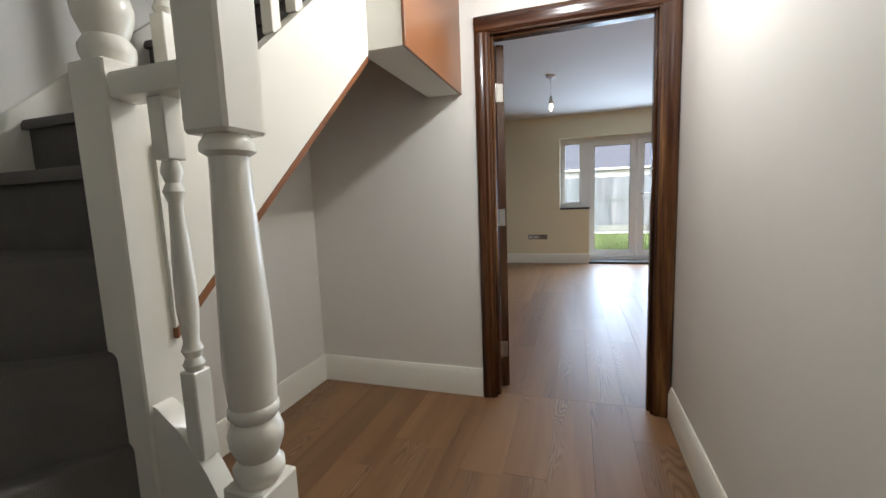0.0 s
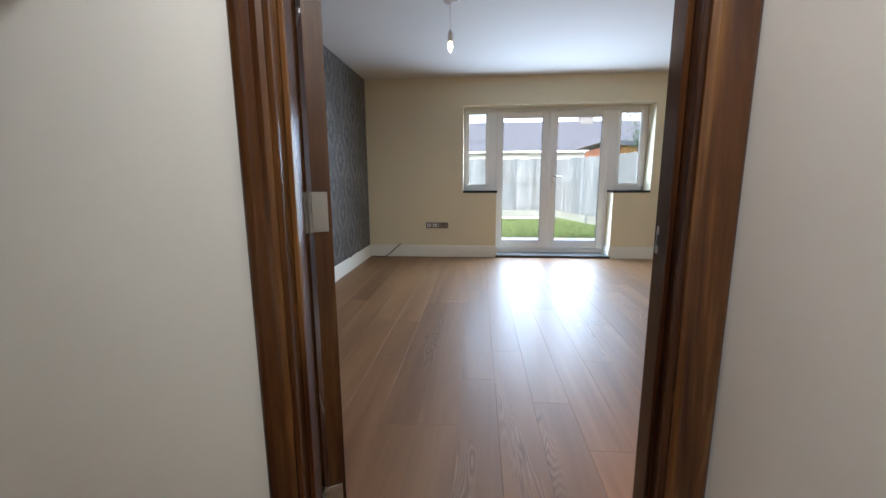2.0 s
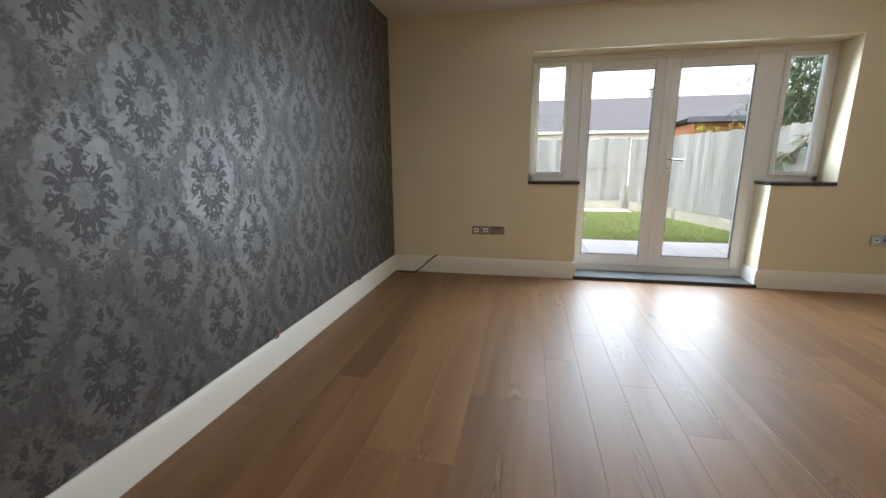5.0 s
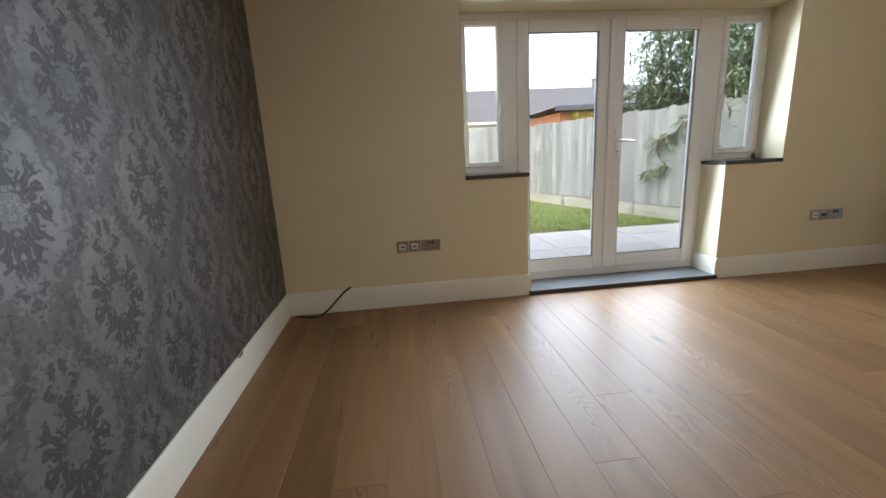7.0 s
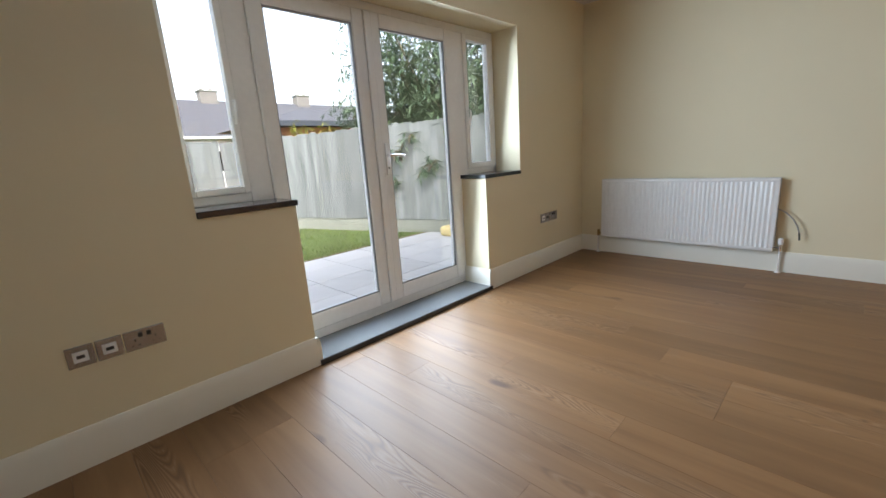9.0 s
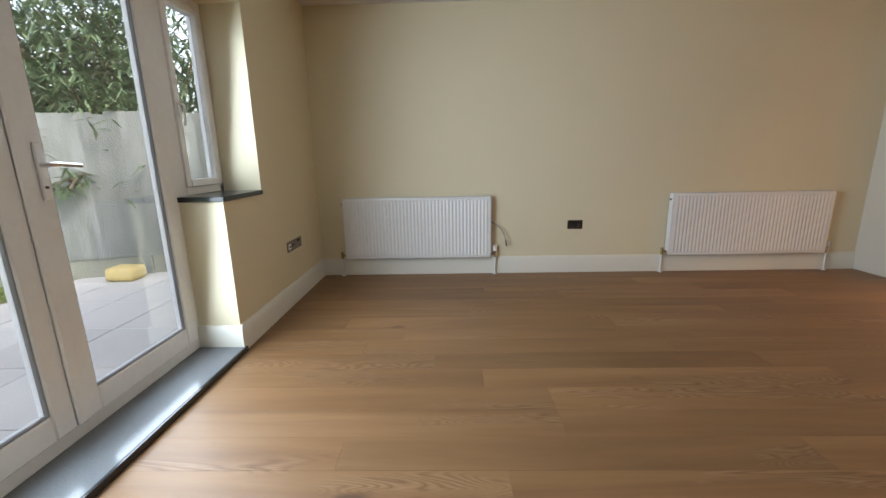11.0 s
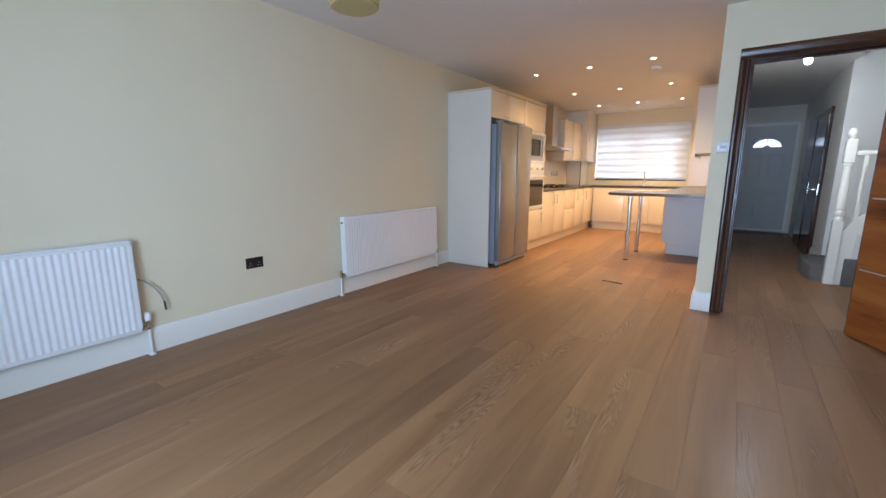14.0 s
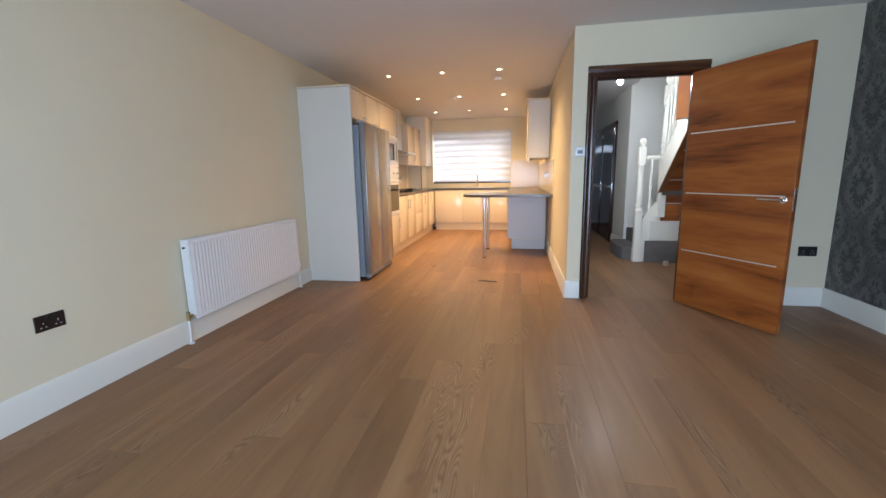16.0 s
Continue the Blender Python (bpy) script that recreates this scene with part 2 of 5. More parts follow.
def damask():
    """Charcoal paper with a pewter damask: a tall leafy motif in a half drop, mirrored about its own axis."""
    n = Nodes("damask_paper")
    x, y, z = n.split(n.coords())
    sway = n.noise(n.merge(y, z, 0.0), 26.0, 2, 0.5)
    u0 = n.math("DIVIDE", n.math("SUBTRACT", y, 4.36), 0.5475)
    v0 = n.math("DIVIDE", n.math("SUBTRACT", z, 0.44), 0.63)

    def cell(du, dv):
        a = n.math("MULTIPLY", n.math("ABSOLUTE", n.math("SUBTRACT", n.math("FRACT", n.math("ADD", u0, 0.5 + du)), 0.5)), 0.5475)
        b = n.math("MULTIPLY", n.math("SUBTRACT", n.math("FRACT", n.math("ADD", v0, 0.5 + dv)), 0.5), 0.63)
        frill = n.noise(n.merge(a, b, 1.7), 66.0, 3, 0.6)
        bend = n.noise(n.merge(a, b, 5.1), 17.0, 1, 0.5)
        jag = n.math("MULTIPLY_ADD", frill, 0.105, -0.052)

        def polar(cb, squash):
            db = n.math("MULTIPLY", n.math("SUBTRACT", b, cb), squash)
            r = n.math("SQRT", n.math("ADD", n.math("MULTIPLY", a, a), n.math("MULTIPLY", db, db)))
            return n.math("ADD", r, jag), n.math("MULTIPLY_ADD", bend, 1.5, n.math("ARCTAN2", a, db))

        def lobed(th, count, base, amount):
            return n.math("MULTIPLY_ADD", n.math("ABSOLUTE", n.math("COSINE", n.math("MULTIPLY", th, count))), amount, base)

        def inside(r, limit, soft=0.013):
            return n.ramp(n.math("SUBTRACT", limit, r), [(0.0, 0.0), (soft, 1.0)])

        def bloom(cb, squash, count, field, leaf, core):
            # pale ground with dark leaves fanned round a dark heart
            r, th = polar(cb, squash)
            ground = inside(r, lobed(th, count, field, field * 0.24), 0.016)
            leaves = n.math("MULTIPLY", inside(r, lobed(th, count, leaf * 0.52, leaf * 0.48)), inside(core * 1.25, r))
            rib = n.ramp(n.math("ABSOLUTE", n.math("SINE", n.math("MULTIPLY", th, count))), [(0.06, 0.6), (0.16, 0.0)])
            heart = n.math("MULTIPLY", inside(r, core * 0.92), inside(core * 0.38, r))
            dark = n.math("MAXIMUM", n.math("MULTIPLY", leaves, n.math("SUBTRACT", 1.0, rib)), heart)
            return ground, dark

        g1, d1 = bloom(0.165, 0.72, 2.5, 0.070, 0.064, 0.016)
        g2, d2 = bloom(-0.015, 0.80, 6.5, 0.148, 0.130, 0.030)
        g3, d3 = bloom(-0.200, 0.62, 2.5, 0.058, 0.050, 0.012)
        ground = n.math("MAXIMUM", n.math("MAXIMUM", g1, g2), g3)
        dark = n.math("MAXIMUM", n.math("MAXIMUM", d1, d2), d3)
        # scrolling tendrils that fill the space between the motifs
        vine = n.noise(n.merge(a, b, 8.3), 15.0, 1, 0.4, 1.6)
        scroll = n.math("MULTIPLY", n.ramp(n.math("ABSOLUTE", n.math("SUBTRACT", vine, 0.5)), [(0.015, 1.0), (0.05, 0.0)]), n.ramp(frill, [(0.36, 0.3), (0.56, 1.0)]))
        spray = n.ramp(n.math("ADD", vine, n.math("MULTIPLY", frill, 0.5)), [(0.78, 0.0), (0.86, 0.7)])
        scroll = n.math("MAXIMUM", scroll, spray)
        return n.math("MAXIMUM", n.math("MULTIPLY", ground, n.math("MULTIPLY_ADD", dark, -0.86, 1.0)), n.math("MULTIPLY", scroll, 0.6)), n.math("MULTIPLY", ground, dark)

    m1, k1 = cell(0, 0)
    m2, k2 = cell(0.5, 0.5)
    motif = n.math("MULTIPLY", n.math("MAXIMUM", m1, m2), n.math("SUBTRACT", 1.0, n.math("MULTIPLY", n.math("MAXIMUM", k1, k2), 0.8)))
    worn = n.noise(n.coords(), 1.9, 4, 0.6)
    cloud = n.noise(n.coords(), 7.0, 5, 0.65)
    streak = n.noise(n.mapped(n.coords(), scale=(1, 9, 1.2)), 3.0, 4, 0.6)
    back = n.mix(cloud, (0.042, 0.039, 0.036), (0.078, 0.074, 0.069))
    back = n.mix(n.math("MULTIPLY", n.math("MAXIMUM", k1, k2), 0.75), back, (0.040, 0.037, 0.035))
    silver = n.mix(streak, (0.138, 0.132, 0.124), (0.27, 0.262, 0.25))
    f = n.math("MULTIPLY", motif, n.math("MULTIPLY", n.ramp(worn, [(0.3, 0.35), (0.65, 1.0)]), n.ramp(sway, [(0.25, 0.7), (0.6, 1.0)])))
    n.set(Base_Color=n.mix(f, back, silver), Roughness=n.ramp(f, [(0.0, 0.52), (1.0, 0.36)]), Metallic=n.math("MULTIPLY", f, 0.35))
    weave = n.noise(n.mapped(n.coords(), scale=(1, 1, 6)), 160, 2)
    return n.bump(n.math("MULTIPLY_ADD", f, 0.6, n.math("MULTIPLY", weave, 0.4)), 0.25, 0.003).mat


PAPER = damask()

# ---- shell ----
XW, XE, YN, YD, YH = -1.67, 3.50, 7.44, 2.49, 2.37      # living room: west, east, window wall, door wall (room and hall face)
XH, XP, XK = -0.62, 0.45, 0.56                          # hall west wall, partition's hall face and kitchen face
YK, YF, YS, H = -3.17, -4.10, -0.25, 2.51               # kitchen window wall, front-door wall, stair-foot wall, ceiling
OX0, OX1, OZ0, OZ1 = -0.279, 2.31, 0.965, 2.14          # garden window opening
DX0, DX1 = 0.196, 1.816                                 # garden door opening
LX0, LX1, LZ = -0.475, 0.35, 2.065                     # room door opening

w = box(XW - 0.15, OX0, YN, YN + 0.33, -0.3, H + 0.3)
box(OX1, XE + 0.15, YN, YN + 0.33, -0.3, H + 0.3, bm=w)
box(OX0, OX1, YN, YN + 0.33, OZ1, H + 0.3, bm=w)
box(OX0, DX0, YN, YN + 0.33, -0.3, OZ0 - 0.03, bm=w)
box(DX1, OX1, YN, YN + 0.33, -0.3, OZ0 - 0.03, bm=w)
box(DX0, DX1, YN, YN + 0.33, -0.3, -0.01, bm=w)
solid("wall_north", w, WALL, "cream painted window wall of the living room", "wall", kind="structure", smooth=False)
solid("wall_east", box(XE, XE + 0.15, YK - 0.3, YN, -0.3, H + 0.3), WALL, "cream painted long wall behind radiators and kitchen", "wall", kind="structure", smooth=False)
solid("wall_west", box(XW - 0.15, XW, YD, YN, -0.3, H + 0.3), PAPER, "feature wall in charcoal damask wallpaper", "wall", kind="structure", smooth=False)
w = box(XW - 0.15, LX0 - 0.03, YH + 0.004, YD, -0.3, H + 0.3)
box(LX1 + 0.03, XK, YH + 0.004, YD, -0.3, H + 0.3, bm=w)
box(LX0 - 0.03, LX1 + 0.03, YH + 0.004, YD, LZ + 0.03, H + 0.3, bm=w)
solid("wall_south", w, WALL, "cream painted wall with the door to the hall", "wall", kind="structure", smooth=False)
w = box(XW - 0.15, LX0 - 0.03, YH, YH + 0.003, -0.3, 5.2)
box(LX1 + 0.03, XP, YH, YH + 0.003, -0.3, 5.2, bm=w)
box(LX0 - 0.03, LX1 + 0.03, YH, YH + 0.003, LZ + 0.03, 5.2, bm=w)
solid("wall_hall_end", w, HALL, "off-white hall wall around the living room door", "wall", kind="structure", smooth=False)
w = box(XP + 0.055, XK, YK, YH, -0.3, H + 0.3)
solid("wall_kitchen_side", w, WALL, "cream painted kitchen side wall", "wall", kind="structure", smooth=False)
solid("wall_partition", box(XP, XP + 0.052, YF - 0.15, YH, -0.3, H + 0.3), HALL, "off-white hall side wall", "wall", kind="structure", smooth=False)
KX0, KX1, KZ0, KZ1 = 1.20, 3.03, 1.05, 2.24
w = box(XP + 0.055, KX0, YK - 0.3, YK, -0.3, H + 0.3)
box(KX1, XE, YK - 0.3, YK, -0.3, H + 0.3, bm=w)
box(KX0, KX1, YK - 0.3, YK, -0.3, KZ0, bm=w)
box(KX0, KX1, YK - 0.3, YK, KZ1, H + 0.3, bm=w)
solid("wall_kitchen_window", w, WALL, "cream painted kitchen wall around the window", "wall", kind="structure", smooth=False)
w = box(XW - 0.15, XW, YS - 0.15, YH, -0.3, 5.2)
solid("wall_stair_side", w, HALL, "off-white wall beside the stairs", "wall", kind="structure", smooth=False)
w = box(XW, XH, YS - 0.15, YS, -0.3, 5.2)
solid("wall_stair_foot", w, HALL, "off-white wall at the foot of the stairs", "wall", kind="structure", smooth=False)
w = box(XH - 0.15, XH, YF - 0.15, YS - 0.15, -0.3, H + 0.3)
solid("wall_hall_west", w, HALL, "off-white hall wall behind the dark doors", "wall", kind="structure", smooth=False)
w = box(XH, XP, YF - 0.15, YF, 2.20, H + 0.3)
box(XH, -0.57, YF - 0.15, YF, -0.3, 2.20, bm=w)
box(0.40, XP, YF - 0.15, YF, -0.3, 2.20, bm=w)
box(-0.57, 0.40, YF - 0.15, YF - 0.1, -0.3, 2.20, bm=w)
solid("wall_front_door", w, HALL, "off-white wall round the front door", "wall", kind="structure", smooth=False)
solid("ceiling_living", box(XW, XE, YD, YN, H, H + 0.2), CEIL, "white painted living room ceiling", "ceiling", kind="structure", smooth=False)
solid("ceiling_kitchen", box(XK, XE, YK, YD, H, H + 0.2), CEIL, "white painted kitchen ceiling", "ceiling", kind="structure", smooth=False)
c = box(XH, XP, YF, YH, H, H + 0.2)
solid("ceiling_hall", c, CEIL, "white painted hall ceiling", "ceiling", kind="structure", smooth=False)
solid("ceiling_stairwell", box(XW, XH + 0.15, YS, YH, 5.0, 5.2), CEIL, "white painted ceiling over the stairwell", "ceiling", kind="structure", smooth=False)
solid("wall_landing", box(XH, XH + 0.15, YS, YH, H + 0.2, 5.0), HALL, "off-white wall above the hall ceiling", "wall", kind="structure", smooth=False)

f = box(XW, XE, YD - 0.06, YN + 0.05, -0.3, -0.012)
box(XP + 0.05, XE, YK, YD - 0.06, -0.3, -0.012, bm=f)
box(XW, XP + 0.05, YF, YD - 0.06, -0.3, -0.012, bm=f)
FLOOR = solid("floor", f, UNDER, "oak plank floor running through all rooms", "floor", kind="structure", smooth=False)


def skirting(name, pieces, where):
    """Skirting boards with a moulded top; each piece is x0, x1, y0, y1 and the way it faces."""
    for x0, x1, y0, y1, way in pieces:
        prof = [(0.0, 0.0), (0.02, 0.0), (0.02, 0.135), (0.016, 0.145), (0.014, 0.158), (0.007, 0.17), (0.0, 0.17)]
        d = 1 if way[0] == "+" else -1
        if way[1] == "x":
            bm = prism([(x0 + d * u, z) for u, z in prof], "y", y0, y1)
        else:
            bm = prism([(y0 + d * u, z) for u, z in prof], "x", x0, x1)
        solid(name, bm, SKIRT, where, "skirting", kind="structure")


skirting("baseboard_living", [(XW, XW, YD, YN, "+x"), (XW + 0.02, DX0, YN, YN, "-y"), (DX1, XE - 0.02, YN, YN, "-y"), (XE, XE, 2.125, YN, "-x"),
                              (XW + 0.02, LX0 - 0.095, YD, YD, "+y"), (LX1 + 0.085, XK, YD, YD, "+y"), (DX0, DX0, YN - 0.02, YN + 0.26, "+x"), (DX1, DX1, YN - 0.02, YN + 0.26, "-x")],
         "tall cream gloss skirting board round the living room")
skirting("baseboard_kitchen", [(XK, XK, 0.0, YD + 0.02, "+x")], "cream gloss skirting board along the kitchen side wall")
skirting("baseboard_hall", [(XP, XP, YF, YH, "-x"), (XW + 0.02, LX0 - 0.085, YH, YH, "-y"), (XW, XW, 0.8, YH, "+x"), (XH, XH, -1.35, YS, "+x")],
         "tall cream gloss skirting board in the hall")

# ---- garden window and doors ----
def ring(x0, x1, z0, z1, w, y0, y1, bevel=0.004, w2=None):
    """A rectangular frame of four bars."""
    w2 = w2 or w
    bm = box(x0, x0 + w, y0, y1, z0, z1, bevel)
    box(x1 - w, x1, y0, y1, z0, z1, bevel, bm=bm)
    box(x0 + w, x1 - w, y0, y1, z0, z0 + w2, bevel, bm=bm)
    box(x0 + w, x1 - w, y0, y1, z1 - w, z1, bevel, bm=bm)
    return bm


def pane(name, x0, x1, z0, z1, y, parent):
    ob = part(name, box(x0, x1, y - 0.003, y + 0.003, z0, z1), GLASS, parent, "clear glass pane", smooth=False)
    ob.visible_shadow = False
    return ob


WY = 7.70
win = thing("window_1", Matrix.Translation((1.0, WY, 0)), "white plastic garden doors with a narrow window each side", "window", kind="structure")
fr = box(OX0, OX1, WY, WY + 0.07, 2.085, OZ1, 0.004)
for a, b, z in ((OX0, OX0 + 0.045, OZ0), (0.075, 0.20, 0.03), (1.775, 1.905, 0.03), (OX1 - 0.045, OX1, OZ0)):
    box(a, b, WY, WY + 0.07, z, 2.085, 0.004, bm=fr)
box(OX0, 0.075, WY, WY + 0.07, OZ0, OZ0 + 0.05, 0.004, bm=fr)
box(1.905, OX1, WY, WY + 0.07, OZ0, OZ0 + 0.05, 0.004, bm=fr)
box(0.20, 1.775, WY, WY + 0.07, 0.03, 0.095, 0.004, bm=fr)
part("window_frame", fr, UPVC, win)
for n, (a, b) in enumerate(((OX0 + 0.045, 0.075), (1.905, OX1 - 0.045))):
    sash = part("casement", ring(a, b, OZ0 + 0.05, 2.085, 0.045 if n else 0.035, WY - 0.012, WY + 0.05), UPVC, win)
    g = 0.045 if n else 0.035
    pane("pane", a + g, b - g, OZ0 + 0.05 + g, 2.085 - g, WY + 0.02, sash)
    hx = b - 0.017 if n == 0 else a + 0.02
    h = box(hx - 0.012, hx + 0.012, WY - 0.022, WY - 0.012, 1.42, 1.50, 0.003)
    tube([(hx, WY - 0.02, 1.49), (hx, WY - 0.045, 1.488), (hx - 0.004, WY - 0.05, 1.46), (hx - 0.012, WY - 0.045, 1.37)], 0.008, bm=h)
    part("window_handle", h, UPVC, sash, "white lever window handle")
for n, (a, b) in enumerate(((0.20, 0.944), (0.978, 1.775))):
    leaf = part("garden_door", ring(a, b, 0.095, 2.085, 0.09, WY - 0.015, WY + 0.05, 0.006, 0.11), UPVC, win)
    pane("pane", a + 0.085, b - 0.085, 0.20, 2.0, WY + 0.02, leaf)
    part("bead", ring(a + 0.085, b - 0.085, 0.20, 2.0, 0.012, WY - 0.006, WY + 0.012, 0.002), plain("gasket_grey", (0.30, 0.31, 0.32), 0.5) if n == 0 else bpy.data.materials["gasket_grey"], leaf, "grey glazing gasket")
m = box(0.938, 0.995, WY - 0.03, WY - 0.015, 0.10, 2.08, 0.006)
box(0.945, 0.977, WY - 0.0149, WY + 0.05, 0.10, 2.084, bm=m)
part("meeting_bar", m, UPVC, win)
h = box(1.015, 1.045, WY - 0.027, WY - 0.015, 1.03, 1.25, 0.004)
part("lock_plate", h, UPVC, win, "white lock plate")
h = tube([(1.03, WY - 0.02, 1.165), (1.03, WY - 0.065, 1.165), (1.045, WY - 0.075, 1.166), (1.15, WY - 0.07, 1.158)], 0.010)
part("door_handle", h, CHROME, win, "chrome lever handle")
part("keyhole", turned([(0.006, 0), (0.006, 0.01)], 10, at=(1.03, WY - 0.03, 1.075)), BLACK, win)

for a, b in ((OX0, DX0 + 0.012), (DX1 - 0.012, OX1)):
    s = box(a, b, YN - 0.012, WY + 0.002, OZ0 - 0.03, OZ0, 0.003)
    solid("window_sill", s, GRANITE, "polished dark granite window sill", "sill", kind="structure")
s = box(DX0, DX1, YN - 0.02, WY + 0.07, -0.01, 0.032, 0.003)
solid("door_sill", s, SILLGREY, "polished grey stone step at the garden doors", "sill", kind="structure")
solid("door_sill_edge", box(DX0, DX1, YN - 0.034, YN - 0.021, 0.0, 0.033, 0.002), GRANITE, "black edging strip of the stone step", "sill", kind="structure")

# ---- living room door ----
frame_1 = thing("door_frame", Matrix.Translation((-0.05, YD, 0)), "dark walnut door lining with moulded architraves", "door frame", kind="structure")
for a, b in ((LX0 - 0.03, LX0), (LX1, LX1 + 0.03)):
    part("jamb", box(a, b, YH - 0.004, YD + 0.004, 0, LZ + 0.03, 0.002), TRIMWOOD, frame_1)
part("head", box(LX0, LX1, YH - 0.004, YD + 0.004, LZ, LZ + 0.03, 0.002), HEADWOOD, frame_1)
for a, b in ((LX0, LX0 + 0.013), (LX1 - 0.013, LX1)):
    part("stop", box(a, b, YH + 0.03, YD - 0.047, 0, LZ, 0.002), TRIMWOOD, frame_1)
part("stop", box(LX0 + 0.013, LX1 - 0.013, YH + 0.03, YD - 0.047, LZ - 0.013, LZ, 0.002), HEADWOOD, frame_1)
ARCH = [(0.0, 0.0), (0.0, 0.011), (0.012, 0.017), (0.030, 0.014), (0.045, 0.020), (0.068, 0.023), (0.078, 0.020), (0.085, 0.012), (0.085, 0.0)]
for y, s in ((YD + 0.0005, 1), (YH - 0.0005, -1)):
    for x, d in ((LX0 - 0.012, -1), (LX1 + 0.012, 1)):
        k = (0.072 if d > 0 else 0.085) if s > 0 else (0.085 if d > 0 else 0.072)
        part("architrave", prism([(x + d * u * k / 0.085, y + s * v) for u, v in ARCH], "z", 0.0, LZ + 0.012), TRIMWOOD, frame_1)
    part("architrave_head", prism([(y + s * v, LZ + 0.012 + u) for u, v in ARCH], "x", LX0 - (0.097 if s > 0 else 0.084), LX1 + (0.084 if s > 0 else 0.097)), HEADWOOD, frame_1)


NICKEL = plain("satin_nickel", (0.40, 0.38, 0.345), 0.36, 1.0, 0.12, 60)


def door_leaf(name, m, width, height, label, lines=3, wood=DOORWOOD, hinges=True, group=""):
    """A flush veneered door with level metal inlays, lever handles and hinges; local x runs from the hinge."""
    d = thing(name, m, label, "door", group, "structure")
    leaf = part("leaf", box(0.002, width, -0.022, 0.022, 0.008, height, 0.002), wood, d, local=True)
    if hinges:
        part("lipping", box(-0.0004, 0.004, -0.0227, 0.0227, 0.01, height - 0.003, 0.0004), TRIMWOOD, leaf, "dark hardwood lipping", local=True)
    for i in range(lines):
        z = height * (i + 1) / (lines + 1)
        part("inlay", box(0.03, width - 0.05, -0.0235, 0.0235, z - 0.005, z + 0.005), ALU, leaf, "thin aluminium inlay", local=True)
    zh = height / 2 - 0.025
    for s in (-1, 1):
        r = turned([(0.026, 0), (0.026, 0.006), (0.022, 0.009)], 20)
        r.transform(Matrix.Translation((width - 0.06, s * 0.022, zh)) @ Matrix.Rotation(-s * math.pi / 2, 4, "X"))
        part("rose", r, CHROME, d, "chrome rose", local=True)
        h = tube([(width - 0.06, s * 0.028, zh), (width - 0.06, s * 0.066, zh), (width - 0.066, s * 0.075, zh), (width - 0.08, s * 0.078, zh), (width - 0.205, s * 0.078, zh)], 0.0105, 14)
        part("lever", h, CHROME, d, "chrome lever handle", local=True)
    part("latch_plate", box(width, width + 0.002, -0.012, 0.012, zh - 0.08, zh + 0.08), CHROME, d, "steel latch plate", local=True)
    if hinges:
        for z in (0.25, 1.07, 1.79):
            h = box(-0.0015, 0.0018, -0.014, 0.026, z - 0.05, z + 0.05, 0.0006)
            for i in range(5):
                # five knuckles with thin gaps between
                tube([(-0.005, 0.031, z - 0.05 + 0.02 * i + 0.0006), (-0.005, 0.031, z - 0.03 + 0.02 * i - 0.0006)], 0.0072, 14, bm=h)
            tube([(-0.005, 0.031, z - 0.053), (-0.005, 0.031, z + 0.053)], 0.0045, 10, bm=h)
            for k, o in ((-0.037, 0.002), (-0.013, 0.011), (0.013, 0.011), (0.037, 0.002)):
                tube([(-0.0035, o - 0.006, z + k), (-0.001, o - 0.006, z + k)], 0.0042, 10, bm=h)
            part("hinge", h, NICKEL, d, "brushed steel butt hinge", local=True)
    return d


door_leaf("door_1", pose(-0.446, 2.510, 0, 0, 0, 118.5), 0.895, 2.055, "open reddish walnut veneer door with three aluminium inlays")
for z in (0.25, 1.07, 1.79):
    h = box(LX0, LX0 + 0.002, YD - 0.034, YD + 0.009, z - 0.05, z + 0.05)
    for k in (-0.035, -0.012, 0.012, 0.035):
        tube([(LX0, YD - 0.018 + (0.007 if abs(k) > 0.02 else -0.006), z + k), (LX0 + 0.003, YD - 0.018 + (0.007 if abs(k) > 0.02 else -0.006), z + k)], 0.0045, 8, bm=h)
    part("hinge_plate", h, NICKEL, frame_1, "brushed steel hinge plate")
strike = box(LX1 - 0.002, LX1, YD - 0.032, YD - 0.010, 0.980, 1.042, 0.0005)
strike = part("strike_plate", strike, STEEL, frame_1, "steel strike plate")
part("latch_hole", box(LX1 - 0.0026, LX1 - 0.0021, YD - 0.027, YD - 0.015, 0.998, 1.024), BLACK, strike)

# ---- hall: front door, dark doors, stairs ----
fd = thing("door_2", Matrix.Translation((-0.085, YF, 0)), "grey-white panelled front door with a fanlight", "door", kind="structure")
DOORGREY = plain("front_door_skin", (0.50, 0.53, 0.56), 0.35)
part("frame", ring(-0.57, 0.40, 0.0, 2.20, 0.06, YF - 0.09, YF + 0.0, 0.004), UPVC, fd)
leaf = part("leaf", box(-0.51, 0.34, YF - 0.075, YF - 0.03, 0.065, 2.14, 0.003), DOORGREY, fd)
for a, b in ((-0.40, -0.13), (-0.04, 0.23)):
    for z0, z1 in ((0.30, 0.82), (1.08, 1.58)):
        p = ring(a, b, z0, z1, 0.03, YF - 0.031, YF - 0.018, 0.005)
        box(a + 0.05, b - 0.05, YF - 0.031, YF - 0.022, z0 + 0.05, z1 - 0.05, 0.004, bm=p)
        part("panel", p, DOORGREY, leaf)
# the panes emit faintly, standing in for daylight through the closed-off fanlight
fan = glow("fanlight_glow", (0.92, 0.95, 1.0), 0.2)
